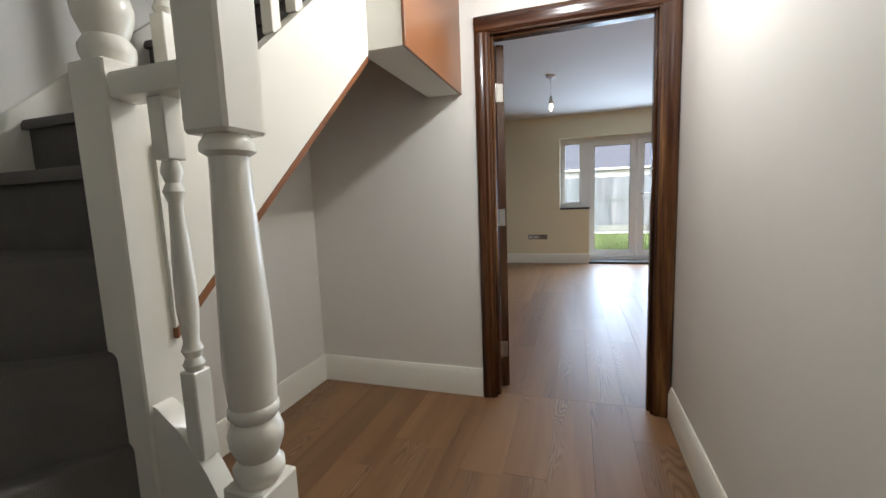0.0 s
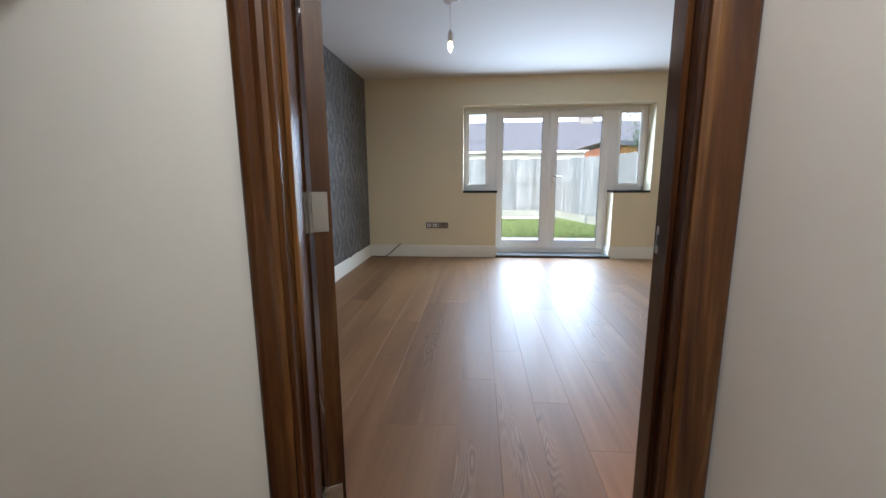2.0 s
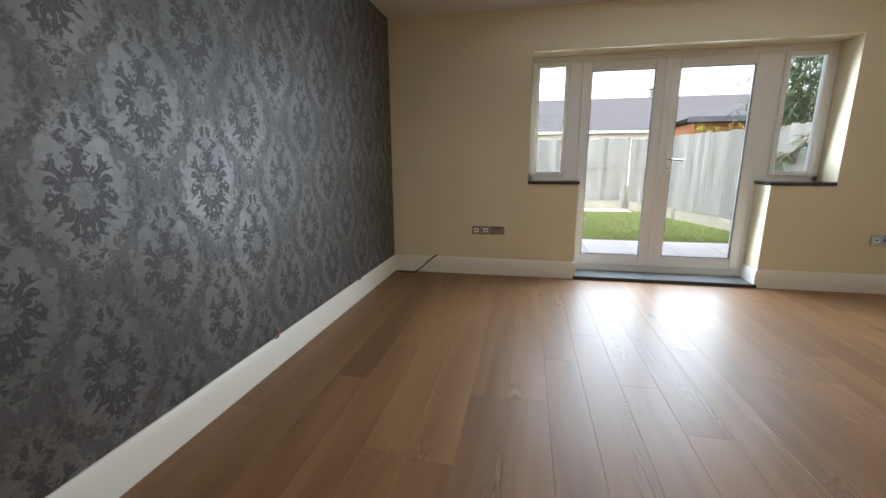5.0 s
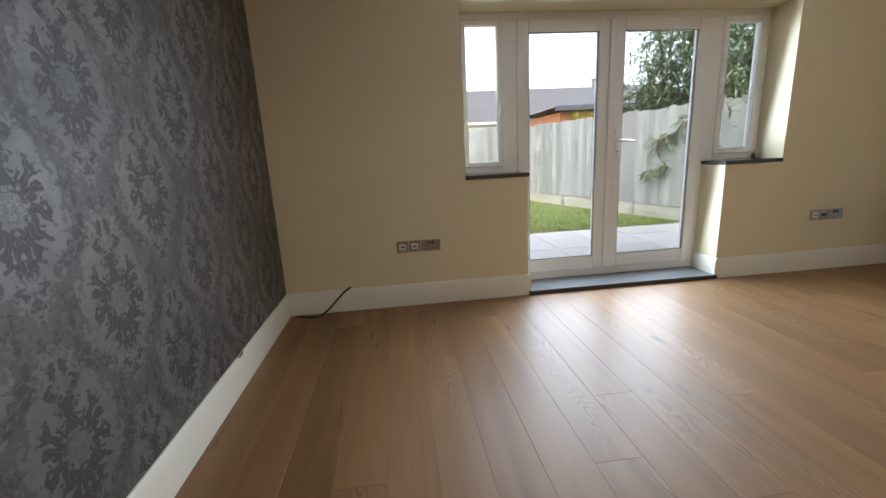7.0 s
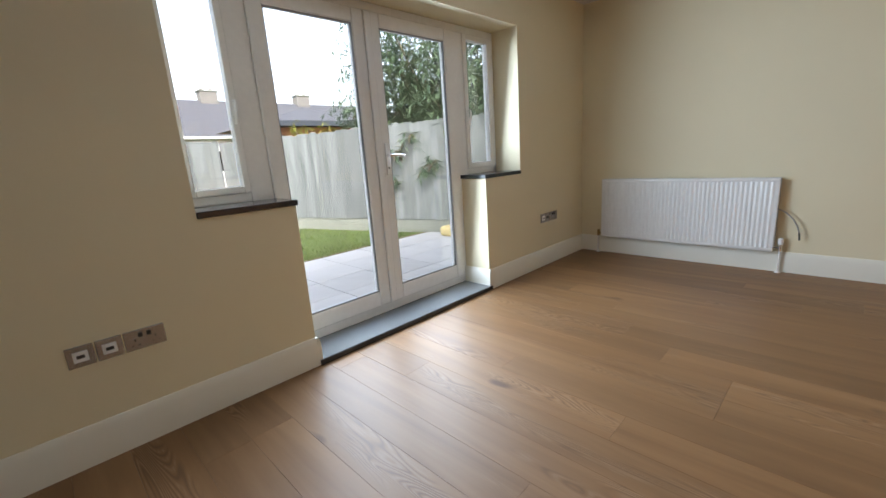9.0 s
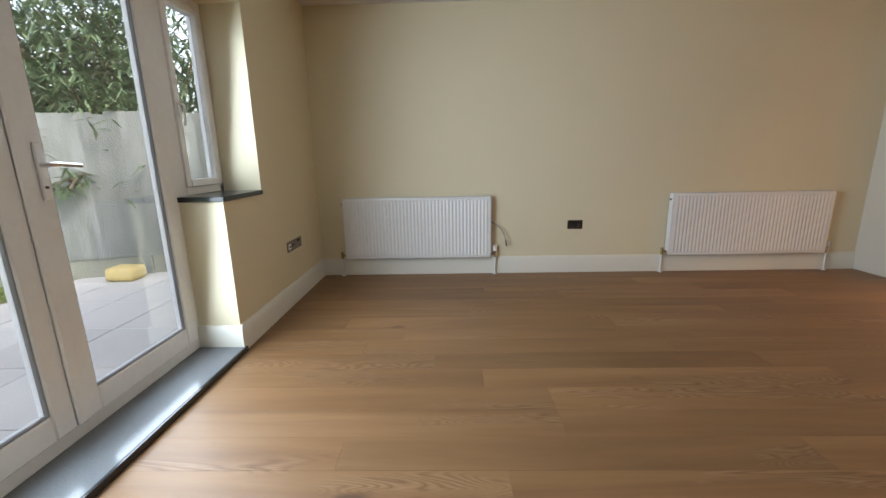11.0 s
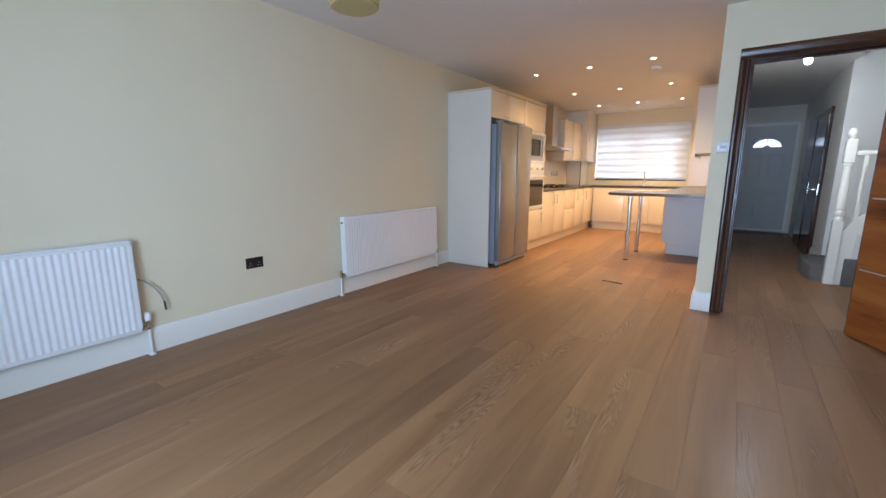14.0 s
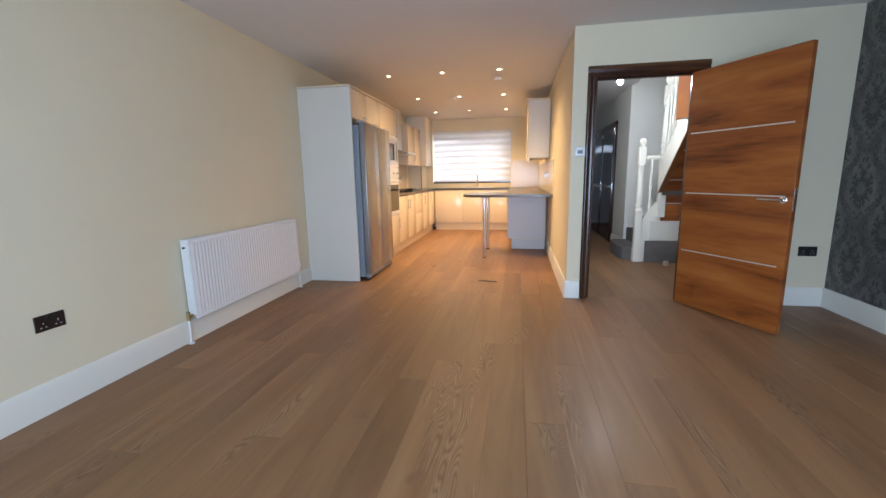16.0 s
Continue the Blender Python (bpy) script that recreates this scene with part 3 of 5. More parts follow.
for i in range(4):
    a0, a1 = math.pi * i / 4 + 0.04, math.pi * (i + 1) / 4 - 0.04
    pts = [(-0.085 + r * math.cos(a), 1.72 + r * 0.72 * math.sin(a)) for r, a in [(0.06, a0), (0.23, a0), (0.23, (a0 + a1) / 2), (0.23, a1), (0.06, a1)]]
    part("fanlight", prism(pts, "y", YF - 0.03, YF - 0.024), fan, leaf, "fan-shaped pane with a faint glow in place of daylight")
part("letterbox", ring(-0.21, 0.04, 0.93, 1.0, 0.012, YF - 0.03, YF - 0.02, 0.002), STEEL, leaf, "steel letter plate")
part("threshold", box(-0.57, 0.40, YF, YF + 0.05, 0, 0.03, 0.003), STEEL, fd)
mat_ = box(-0.50, 0.33, YF + 0.08, YF + 0.55, -0.001, 0.012, 0.004)
solid("door_mat", mat_, CARPET, "dark grey mat inside the front door", "mat")
DARKWOOD = timber("dark_door_veneer", [(0.2, (0.020, 0.008, 0.005)), (0.5, (0.045, 0.016, 0.009)), (0.8, (0.085, 0.032, 0.017))], "x", 9, 2.2, 0.14, 0.0, 0.02)
for y in (-2.42, -1.45):
    door_leaf("door_3", pose(XH + 0.024, y - 0.45, 0, 0, 0, 90), 0.80, 2.0, "closed dark walnut veneer hall door", 1, DARKWOOD, False, "dark hall doors")
    f3 = thing("door_trim", Matrix.Translation((XH, y, 0)), "dark walnut architrave round the hall door", "door frame", "dark hall doors", "structure")
    for a in (y - 0.53, y + 0.355):
        part("architrave", box(XH, XH + 0.03, a, a + 0.075, 0, 2.09, 0.004), TRIMWOOD, f3)
    part("architrave_head", box(XH, XH + 0.03, y - 0.455, y + 0.355, 2.01, 2.09, 0.004), TRIMWOOD, f3)

RISE, GO, SX = 0.185, 0.21, -0.80
stairs = thing("staircase", Matrix.Translation((-0.8, 0.6, 0)), "white painted staircase with grey carpet and turned balusters", "staircase")


def tread(outline, z):
    """One carpeted step of that outline, down to the step below, with a rounded nosing."""
    t = prism(outline, "z", z - RISE - 0.01, z)
    bmesh.ops.bevel(t, geom=[e for e in t.edges if all(v.co.z > z - 0.001 for v in e.verts)], offset=0.018, segments=3, affect="EDGES", profile=0.5)
    part("step", t, CARPET, stairs)


line = lambda y: 1.26 + 0.885 * (y - 1.004)
# curtail step, second step, four winders, then the straight flight
tread([(XW, YS), (-0.50, YS), (-0.43, YS + 0.04), (-0.40, YS + 0.14), (-0.40, 0.38), (-0.44, 0.50), (-0.54, 0.56), (XW, 0.56)], RISE)
tread([(XW, YS), (-0.66, YS), (-0.66, 0.58), (XW, 0.58)], 2 * RISE)
pivot = (SX - 0.05, 0.62)
tread([(XW, YS), (-0.88, YS), pivot, (XW, 0.62)], 3 * RISE)
tread([(XW, YS), (-1.18, YS), pivot, (XW, 0.62)], 4 * RISE)
tread([(XW, YS), (-1.50, YS), pivot, (XW, 0.62)], 5 * RISE)
tread([(XW, 0.10), pivot, (SX - 0.05, 0.70), (XW, 0.70)], 6 * RISE)
for k in range(7, 15):
    y = 0.70 + GO * (k - 7)
    y2, z = min(y + GO, YH - 0.004), k * RISE
    part("step", prism([(y - 0.02, z - 0.015), (y - 0.012, z), (y2, z), (y2, line(y2) + 0.01), (y, line(y) + 0.01), (y, z - 0.03), (y - 0.02, z - 0.03)], "x", XW + 0.036, SX - 0.039), CARPET, stairs)
part("string", prism([(0.66, line(0.66)), (1.57, line(1.57)), (1.57, line(1.57) + 0.36), (0.66, line(0.66) + 0.36)], "x", SX - 0.038, SX), WHITE, stairs, "white sloping stair string")
part("string", prism([(0.66, line(0.66)), (2.35, line(2.35)), (2.35, line(2.35) + 0.36), (0.66, line(0.66) + 0.36)], "x", XW + 0.002, XW + 0.035), WHITE, stairs, "white sloping stair string")
part("trim", prism([(0.66, line(0.66) - 0.022), (1.56, line(1.56) - 0.022), (1.56, line(1.56)), (0.66, line(0.66))], "x", SX - 0.06, SX + 0.003), PANELWOOD, stairs, "wood edge strip")
soff = prism([(0.66, line(0.66) - 0.02), (2.36, line(2.36) - 0.02), (2.36, line(2.36) + 0.0), (0.66, line(0.66) + 0.0)], "x", XW + 0.004, SX - 0.062)
sp = part("soffit_panel", soff, DOORWOOD, stairs, "walnut veneer panelling under the stairs")
for y in (0.86, 1.25, 1.64, 2.03):
    part("inlay", prism([(y, line(y) - 0.022), (y + 0.009, line(y + 0.009) - 0.022), (y + 0.009, line(y + 0.009) - 0.018), (y, line(y) - 0.018)], "x", XW + 0.01, SX - 0.066), ALU, sp, "thin aluminium inlay")
# low string that turns from the first newel to the second, with an eased top
low = [(-0.585, 0.0), (-0.585, 0.47)] + [(-0.585 - 0.27 * t, 0.47 + 0.36 * (1 - (1 - t) ** 2)) for t in (0.2, 0.4, 0.6, 0.8, 1.0)] + [(-0.86, 0.60), (-0.86, 0.42), (-0.70, 0.20), (-0.70, 0.0)]
part("string", prism(low, "y", 0.60, 0.64), WHITE, stairs, "white curved stair string")
back = part("winder_back", prism([(XW + 0.002, 0.57), (SX - 0.062, 0.57), (SX - 0.05, line(0.66)), (XW + 0.002, line(0.66))], "y", 0.645, 0.66), DOORWOOD, stairs, "walnut veneer board behind the winders")
part("inlay", box(XW + 0.01, SX - 0.07, 0.66, 0.662, 0.80, 0.809), ALU, back, "thin aluminium inlay")
part("step_back", box(XW + 0.002, -0.74, 0.645, 0.668, 0.30, 0.568, 0.006), HALL, stairs, "pale grey back of the second step")
part("step_back", box(XW + 0.002, -0.68, 0.645, 0.70, 0.0, 0.297, 0.012, 2), CARPET, stairs, "grey carpeted back of the first step")


def newel(x, y, z0, ring0, shaft0, shaft1, block0, block1, top):
    """A square post with a turned shaft, a square block and a ball cap."""
    n = box(x - 0.045, x + 0.045, y - 0.045, y + 0.045, z0, ring0, 0.004)
    d = shaft0 - ring0
    turned([(0.038, ring0), (0.044, ring0 + 0.1 * d), (0.044, ring0 + 0.2 * d), (0.034, ring0 + 0.3 * d), (0.046, ring0 + 0.5 * d), (0.048, ring0 + 0.62 * d), (0.042, ring0 + 0.76 * d), (0.036, ring0 + 0.8 * d),
            (0.044, ring0 + 0.88 * d), (0.044, ring0 + 0.96 * d), (0.040, shaft0), (0.044, shaft0 + 0.06), (0.042, shaft0 + 0.15), (0.031, shaft1), (0.031, shaft1 + 0.01), (0.043, shaft1 + 0.018), (0.043, shaft1 + 0.03), (0.034, block0)], 24, n, (x, y, 0))
    box(x - 0.045, x + 0.045, y - 0.045, y + 0.045, block0, block1, 0.006, bm=n)
    r = top - block1
    turned([(0.024, block1), (0.022, block1 + 0.12 * r), (0.03, block1 + 0.25 * r), (0.044, block1 + 0.5 * r), (0.042, block1 + 0.72 * r), (0.028, block1 + 0.92 * r), (0.008, top)], 20, n, (x, y, 0))
    part("newel_post", n, WHITE, stairs, "white turned newel post with a ball cap")


newel(-0.585, 0.62, 0.0, 0.70, 0.845, 1.265, 1.31, 1.55, 1.665)
newel(-0.855, 0.635, 0.62, 1.46, 1.62, 2.02, 2.07, 2.31, 2.43)


def baluster(x, y, z0, z1):
    h = z1 - z0
    n = box(x - 0.018, x + 0.018, y - 0.018, y + 0.018, z0, z0 + 0.26 * h, 0.002)
    box(x - 0.018, x + 0.018, y - 0.018, y + 0.018, z1 - 0.16 * h, z1, 0.002, bm=n)
    a, b = z0 + 0.26 * h, z1 - 0.16 * h
    turned([(0.014, a), (0.019, a + 0.012), (0.013, a + 0.025), (0.019, a + 0.04), (0.013, a + 0.055), (0.019, a + 0.12), (0.017, a + 0.2), (0.011, b - 0.075), (0.018, b - 0.055), (0.012, b - 0.04), (0.018, b - 0.02), (0.013, b)], 14, n, (x, y, 0))
    part("baluster", n, WHITE, stairs)


baluster(-0.715, 0.62, 0.72, 1.385)
rail = box(-0.81, -0.63, 0.59, 0.65, 1.385, 1.435, 0.012, 2)
part("handrail", rail, WHITE, stairs, "short white handrail")
top = lambda y: line(y) + 0.36
for i in range(8):
    y = 0.735 + 0.108 * i
    baluster(SX - 0.03, y, top(y) - 0.01, top(y) + 0.80)
hr = prism([(0.67, top(0.67) + 0.79), (1.57, top(1.57) + 0.79), (1.57, top(1.57) + 0.86), (0.67, top(0.67) + 0.86)], "x", SX - 0.062, SX + 0.002)
part("handrail", hr, WHITE, stairs, "white sloping handrail")

# box under the landing: plain front, veneered side
solid("wall_landing_box", box(SX - 0.04, -0.655, 1.57, YH, 1.775, 2.72), HALL, "off-white boxed underside of the landing", "wall", kind="structure", smooth=False)
lp = box(-0.655, -0.641, 1.568, YH, 1.77, H, 0.002)
solid("landing_panel", lp, PANELWOOD, "orange-brown veneered panel on the landing box", "panel", kind="structure")
solid("ceiling_stair_edge", box(XH - 0.032, XH, YS, 1.568, H - 0.0, H + 0.2), HALL, "plastered edge of the hall ceiling", "ceiling", kind="structure", smooth=False)
cup = turned([(0.036, 0.0), (0.036, 0.055), (0.033, 0.058), (0.031, 0.012), (0.004, 0.010)], 24, at=(-0.90, 0.86, 0.0))
solid("metal_cup", cup, STEEL, "small steel cup on the floor under the stairs", "cup")

# ---- radiators ----
def radiator(y0, y1, label):
    """A convector panel with pressed flutes, top grille, side cheeks, valves and pipe tails. It faces west."""
    r = thing("radiator", Matrix.Translation((3.46, (y0 + y1) / 2, 0)), label, "radiator", "radiators on the long wall")
    z0, z1, xf = 0.18, 0.785, 3.415
    n = int((y1 - y0 - 0.05) / 0.0333)
    out = []
    for i in range(n):
        a = y0 + 0.025 + (y1 - y0 - 0.05) * i / n
        s = (y1 - y0 - 0.05) / n
        out += [(xf + 0.0045, a), (xf + 0.004, a + 0.16 * s), (xf, a + 0.34 * s), (xf, a + 0.66 * s), (xf + 0.004, a + 0.84 * s)]
    outline = [(xf + 0.0045, y0 + 0.002)] + out + [(xf + 0.0045, y1 - 0.002), (xf + 0.016, y1 - 0.002), (xf + 0.016, y0 + 0.002)]
    p = prism(outline, "z", z0 + 0.028, z1 - 0.03)
    part("panel", p, RAD, r)
    e = box(xf + 0.004, xf + 0.02, y0 + 0.002, y1 - 0.002, z0, z0 + 0.03, 0.006, 2)
    box(xf + 0.004, xf + 0.02, y0 + 0.002, y1 - 0.002, z1 - 0.032, z1 - 0.006, 0.006, 2, bm=e)
    part("seam", e, RAD, r)
    part("rear_panel", box(xf + 0.055, xf + 0.068, y0 + 0.02, y1 - 0.02, z0 + 0.01, z1 - 0.02, 0.004), RAD, r)
    for a in (y0 - 0.004, y1 + 0.0):
        part("side_cheek", box(xf + 0.008, xf + 0.07, a, a + 0.004, z0 + 0.03, z1 - 0.004, 0.001), RAD, r)
    g = bmesh.new()
    k = int((y1 - y0) / 0.02)
    for i in range(k):
        a = y0 + (y1 - y0) * i / k
        box(xf + 0.018, xf + 0.06, a + 0.004, a + 0.009, z1 - 0.012, z1 - 0.002, bm=g)
    box(xf + 0.006, xf + 0.018, y0, y1, z1 - 0.008, z1, bm=g)
    box(xf + 0.06, xf + 0.07, y0, y1, z1 - 0.008, z1, bm=g)
    part("top_grille", g, RAD, r)
    part("fins", box(xf + 0.03, xf + 0.045, y0 + 0.04, y1 - 0.04, z0 + 0.05, z1 - 0.06), plain("fin_steel", (0.35, 0.35, 0.34), 0.5, 0.3) if "fin_steel" not in bpy.data.materials else bpy.data.materials["fin_steel"], r)
    for a, s in ((y0, -1), (y1, 1)):
        v = tube([(xf + 0.04, a, z0 + 0.03), (xf + 0.04, a + s * 0.045, z0 + 0.03)], 0.009)
        tube([(xf + 0.04, a + s * 0.045, z0 + 0.0), (xf + 0.04, a + s * 0.045, z0 + 0.065)], 0.013, bm=v)
        part("valve", v, BRASS if s > 0 else CHROME, r, "metal radiator valve")
        if s < 0:
            part("valve_cap", turned([(0.018, 0), (0.02, 0.02), (0.018, 0.05), (0.01, 0.055)], 16, at=(xf + 0.04, a + s * 0.045, z0 + 0.06)), UPVC, r, "white valve cap")
        part("pipe", tube([(xf + 0.04, a + s * 0.045, 0.0), (xf + 0.04, a + s * 0.045, z0 + 0.0)], 0.0085), UPVC, r, "white painted pipe tail")
        part("floor_collar", turned([(0.022, 0), (0.022, 0.006), (0.012, 0.012)], 16, at=(xf + 0.04, a + s * 0.045, 0.0)), UPVC, r)
    b = tube([(xf + 0.04, y1 + 0.004, z1 - 0.06), (xf + 0.04, y1 + 0.016, z1 - 0.06)], 0.008)
    part("bleed_valve", b, BLACK, r)
    return r


radiator(5.735, 7.18, "long white fluted panel radiator near the window")
radiator(2.48, 3.995, "long white fluted panel radiator beside the tall cupboard")
sensor = tube([(3.475, 5.76, 0.53), (3.472, 5.72, 0.525), (3.462, 5.675, 0.50), (3.455, 5.63, 0.455), (3.452, 5.60, 0.40), (3.452, 5.583, 0.345), (3.455, 5.578, 0.30)], 0.0055, 10)
flex_ = solid("sensor_cable", sensor, plain("grey_cable", (0.36, 0.34, 0.31), 0.5), "grey cable hanging out from behind the radiator", "cable")
part("cut_end", tube([(3.452, 5.5835, 0.347), (3.4548, 5.579, 0.306), (3.455, 5.577, 0.285)], 0.0066, 10), BLACK, flex_, "black taped cable end")

# ---- sockets and controls ----
SOCKET = plain("pewter_plate", (0.42, 0.41, 0.40), 0.25, 0.9)
DARKPLATE = plain("dark_bronze_plate", (0.055, 0.045, 0.04), 0.3, 0.7)


def plate(m, modules, label, metal=SOCKET, insert=BLACK, group="wall sockets"):
    """A row of wall plates; local x runs along the wall, local -y into the room. modules: widths with a kind."""
    s = thing("wall_socket", m, label, "socket", group)
    x = -sum(wd + 0.006 for wd, _ in modules) / 2
    for wd, kind in modules:
        b = part("plate", box(x, x + wd, -0.008, 0.0, -0.043, 0.043, 0.002), metal, s, local=True)
        cx = x + wd / 2
        if kind == "double":
            for o in (-0.036, 0.036):
                part("rocker", box(cx + o * 0.42 - 0.008, cx + o * 0.42 + 0.008, -0.012, -0.008, 0.01, 0.03, 0.001), insert, b, local=True)
                for dx, dz, w2, h2 in ((0, 0.0, 0.004, 0.009), (-0.012, -0.022, 0.008, 0.004), (0.012, -0.022, 0.008, 0.004)):
                    part("slot", box(cx + o + dx - w2 / 2, cx + o + dx + w2 / 2, -0.0095, -0.008, dz - h2 / 2, dz + h2 / 2), UPVC if metal is DARKPLATE else BLACK, b, local=True)
        elif kind == "single":
            part("module", box(cx - 0.024, cx + 0.024, -0.011, -0.008, -0.022, 0.022, 0.002), UPVC, b, "white outlet module", local=True)
            part("outlet", box(cx - 0.013, cx + 0.013, -0.0125, -0.011, -0.007, 0.007), BLACK, b, local=True)
        elif kind == "blank":
            part("module", box(cx - 0.02, cx + 0.02, -0.010, -0.008, -0.012, 0.012, 0.001), BLACK, b, local=True)
        x += wd + 0.006
    return s


plate(pose(-0.655, YN, 0.465), [(0.086, "single"), (0.086, "single"), (0.146, "double")], "row of pewter sockets on the window wall")
plate(pose(2.79, YN, 0.475), [(0.086, "single"), (0.06, "blank"), (0.146, "double")], "row of pewter sockets between garden doors and radiator")
plate(pose(XE, 4.894, 0.485, 0, 0, -90), [(0.146, "double")], "dark bronze double socket between the radiators", DARKPLATE)
plate(pose(-1.50, YD, 0.50, 0, 0, 180), [(0.146, "double")], "dark bronze double socket behind the door", DARKPLATE)
th = thing("thermostat", pose(0.478, YD, 1.415, 0, 0, 180), "white square room thermostat with a small display", "thermostat")
part("body", box(-0.045, 0.045, -0.022, 0, -0.043, 0.043, 0.005, 2), UPVC, th, local=True)
part("display", box(-0.022, 0.022, -0.0235, -0.022, -0.018, 0.014), plain("lcd_grey", (0.16, 0.18, 0.17), 0.2), th, "grey display", local=True)
cab = tube([(-1.60, 7.375, 0.008), (-1.50, 7.34, 0.008), (-1.42, 7.33, 0.012), (-1.36, 7.345, 0.05), (-1.30, 7.38, 0.105), (-1.24, 7.405, 0.16), (-1.19, 7.42, 0.19)], 0.007, 10)
solid("aerial_cable", cab, BLACK, "loose black cable rising from the floor corner", "cable")
solid("wall_wire", tube([(-1.665, 5.25, 0.165), (-1.645, 5.25, 0.18), (-1.635, 5.245, 0.21), (-1.645, 5.24, 0.235)], 0.005, 8), plain("copper_wire", (0.30, 0.14, 0.07), 0.5), "short brown wire stub above the skirting", "cable")
solid("wall_wire", tube([(-1.665, 6.45, 0.165), (-1.65, 6.45, 0.175), (-1.635, 6.44, 0.20)], 0.005, 8), bpy.data.materials["copper_wire"], "short brown wire stub above the skirting", "cable")

# ---- living room lamps ----
pend = thing("pendant_lamp", Matrix.Translation((-0.29, 4.95, H)), "bare lit bulb hanging on a white flex", "lamp")
part("ceiling_rose", turned([(0.052, H), (0.052, H - 0.008), (0.045, H - 0.022), (0.018, H - 0.03), (0.010, H - 0.036)], 24, at=(-0.29, 4.95, 0)), UPVC, pend)
part("flex", tube([(-0.29, 4.95, H - 0.03), (-0.29, 4.95, H - 0.24)], 0.0035, 8), UPVC, pend)
part("lampholder", turned([(0.008, 2.29), (0.016, 2.275), (0.021, 2.25), (0.021, 2.215), (0.018, 2.205)], 20, at=(-0.29, 4.95, 0)), UPVC, pend, "white lampholder")
part("bulb", turned([(0.012, 2.205), (0.016, 2.195), (0.019, 2.175), (0.017, 2.155), (0.010, 2.137), (0.003, 2.126)], 20, at=(-0.29, 4.95, 0)), glow("warm_bulb", (1.0, 0.80, 0.45), 1.5), pend, "small warm candle bulb")
lamp("pendant_light", "SPOT", (-0.29, 4.95, 2.12), BULB, (1.0, 0.86, 0.66), 0.03, (-0.29, 4.95, 0), 172)


def cloth(name, colour, through_light):
    n = Nodes(name)
    tr = n.nt.nodes.new("ShaderNodeBsdfTranslucent")
    tr.inputs[0].default_value = (*colour, 1)
    mx = n.nt.nodes.new("ShaderNodeMixShader")
    mx.inputs[0].default_value = through_light
    n.set(Base_Color=(*colour, 1), Roughness=0.8)
    n.nt.links.new(n.bsdf.outputs[0], mx.inputs[1])
    n.nt.links.new(tr.outputs[0], mx.inputs[2])
    n.nt.links.new(mx.outputs[0], n.nt.nodes["Material Output"].inputs[0])
    return n.mat


SHADE = cloth("shade_fabric", (0.72, 0.60, 0.30), 0.5)
sh = thing("ceiling_lamp", Matrix.Translation((2.17, 4.95, H)), "unlit drum ceiling lamp with a mustard fabric shade", "lamp")
part("ceiling_rose", turned([(0.05, H), (0.05, H - 0.01), (0.035, H - 0.03), (0.008, H - 0.035)], 24, at=(2.17, 4.95, 0)), UPVC, sh)
part("flex", tube([(2.17, 4.95, H - 0.03), (2.17, 4.95, 2.28)], 0.0035, 8), UPVC, sh)
part("shade", turned([(0.132, 2.10), (0.136, 2.102), (0.136, 2.298), (0.132, 2.30)], 40, at=(2.17, 4.95, 0)), SHADE, sh, "mustard fabric drum shade")
part("diffuser", turned([(0.126, 2.093), (0.128, 2.0985)], 40, at=(2.17, 4.95, 0)), cloth("opal_diffuser", (0.80, 0.72, 0.42), 0.6), sh)
HLX, HLY = -0.06, 1.51
hl = thing("hall_lamp", Matrix.Translation((HLX, HLY, H)), "bright bare bulb on a white flex in the hall", "lamp")
part("ceiling_rose", turned([(0.052, H), (0.052, H - 0.008), (0.045, H - 0.022), (0.018, H - 0.03), (0.010, H - 0.036)], 24, at=(HLX, HLY, 0)), UPVC, hl)
part("flex", tube([(HLX, HLY, H - 0.03), (HLX, HLY, 2.30)], 0.0035, 8), UPVC, hl)
part("lampholder", turned([(0.008, 2.32), (0.016, 2.31), (0.021, 2.29), (0.021, 2.26)], 20, at=(HLX, HLY, 0)), UPVC, hl, "white lampholder")
part("bulb", turned([(0.014, 2.26), (0.02, 2.25), (0.03, 2.225), (0.03, 2.205), (0.02, 2.185), (0.004, 2.178)], 20, at=(HLX, HLY, 0)), glow("hall_bulb", (1.0, 0.97, 0.92), 12.0), hl, "bright white bulb")
lamp("hall_light", "POINT", (HLX, HLY, 2.15), HALLW, (1.0, 0.94, 0.84), 0.035)

# ---- kitchen ----
def bar_handle(parent, x, z, length, upright=True):
    """A steel bar handle on a front at local y = -0.02."""
    h = length / 2
    a, b = ((x, -0.048, z - h), (x, -0.048, z + h)) if upright else ((x - h, -0.048, z), (x + h, -0.048, z))
    t = tube([a, b], 0.006, 8)
    for s in (-0.8, 0.8):
        p = (x, z + s * h) if upright else (x + s * h, z)
        tube([(p[0], -0.02, p[1]), (p[0], -0.048, p[1])], 0.004, 6, bm=t)
    part("handle", t, STEEL, parent, "brushed steel bar handle", local=True)


def cabinet(m, width, depth, z0, z1, fronts, label, plinth=True, name="base_cabinet", group="kitchen base units"):
    """A cabinet with its front at local y = 0 facing -y. fronts: x0, x1, z0, z1 and a handle (x, z, length, upright) or None."""
    c = thing(name, m, label, "cabinet", group)
    part("body", box(0.002, width - 0.002, 0.0, depth, z0, z1, 0.001), CABSIDE, c, local=True)
    for x0, x1, a, b, hd in fronts:
        d = part("door", box(x0 + 0.002, x1 - 0.002, -0.02, -0.001, a + 0.002, b - 0.002, 0.003, 2), CREAM, c, "cream high-gloss front", local=True)
        if hd:
            bar_handle(d, *hd)
    if plinth:
        part("plinth", box(0.0, width, 0.05, 0.066, 0.0, z0, 0.001), CREAM, c, "cream plinth board", local=True)
    return c


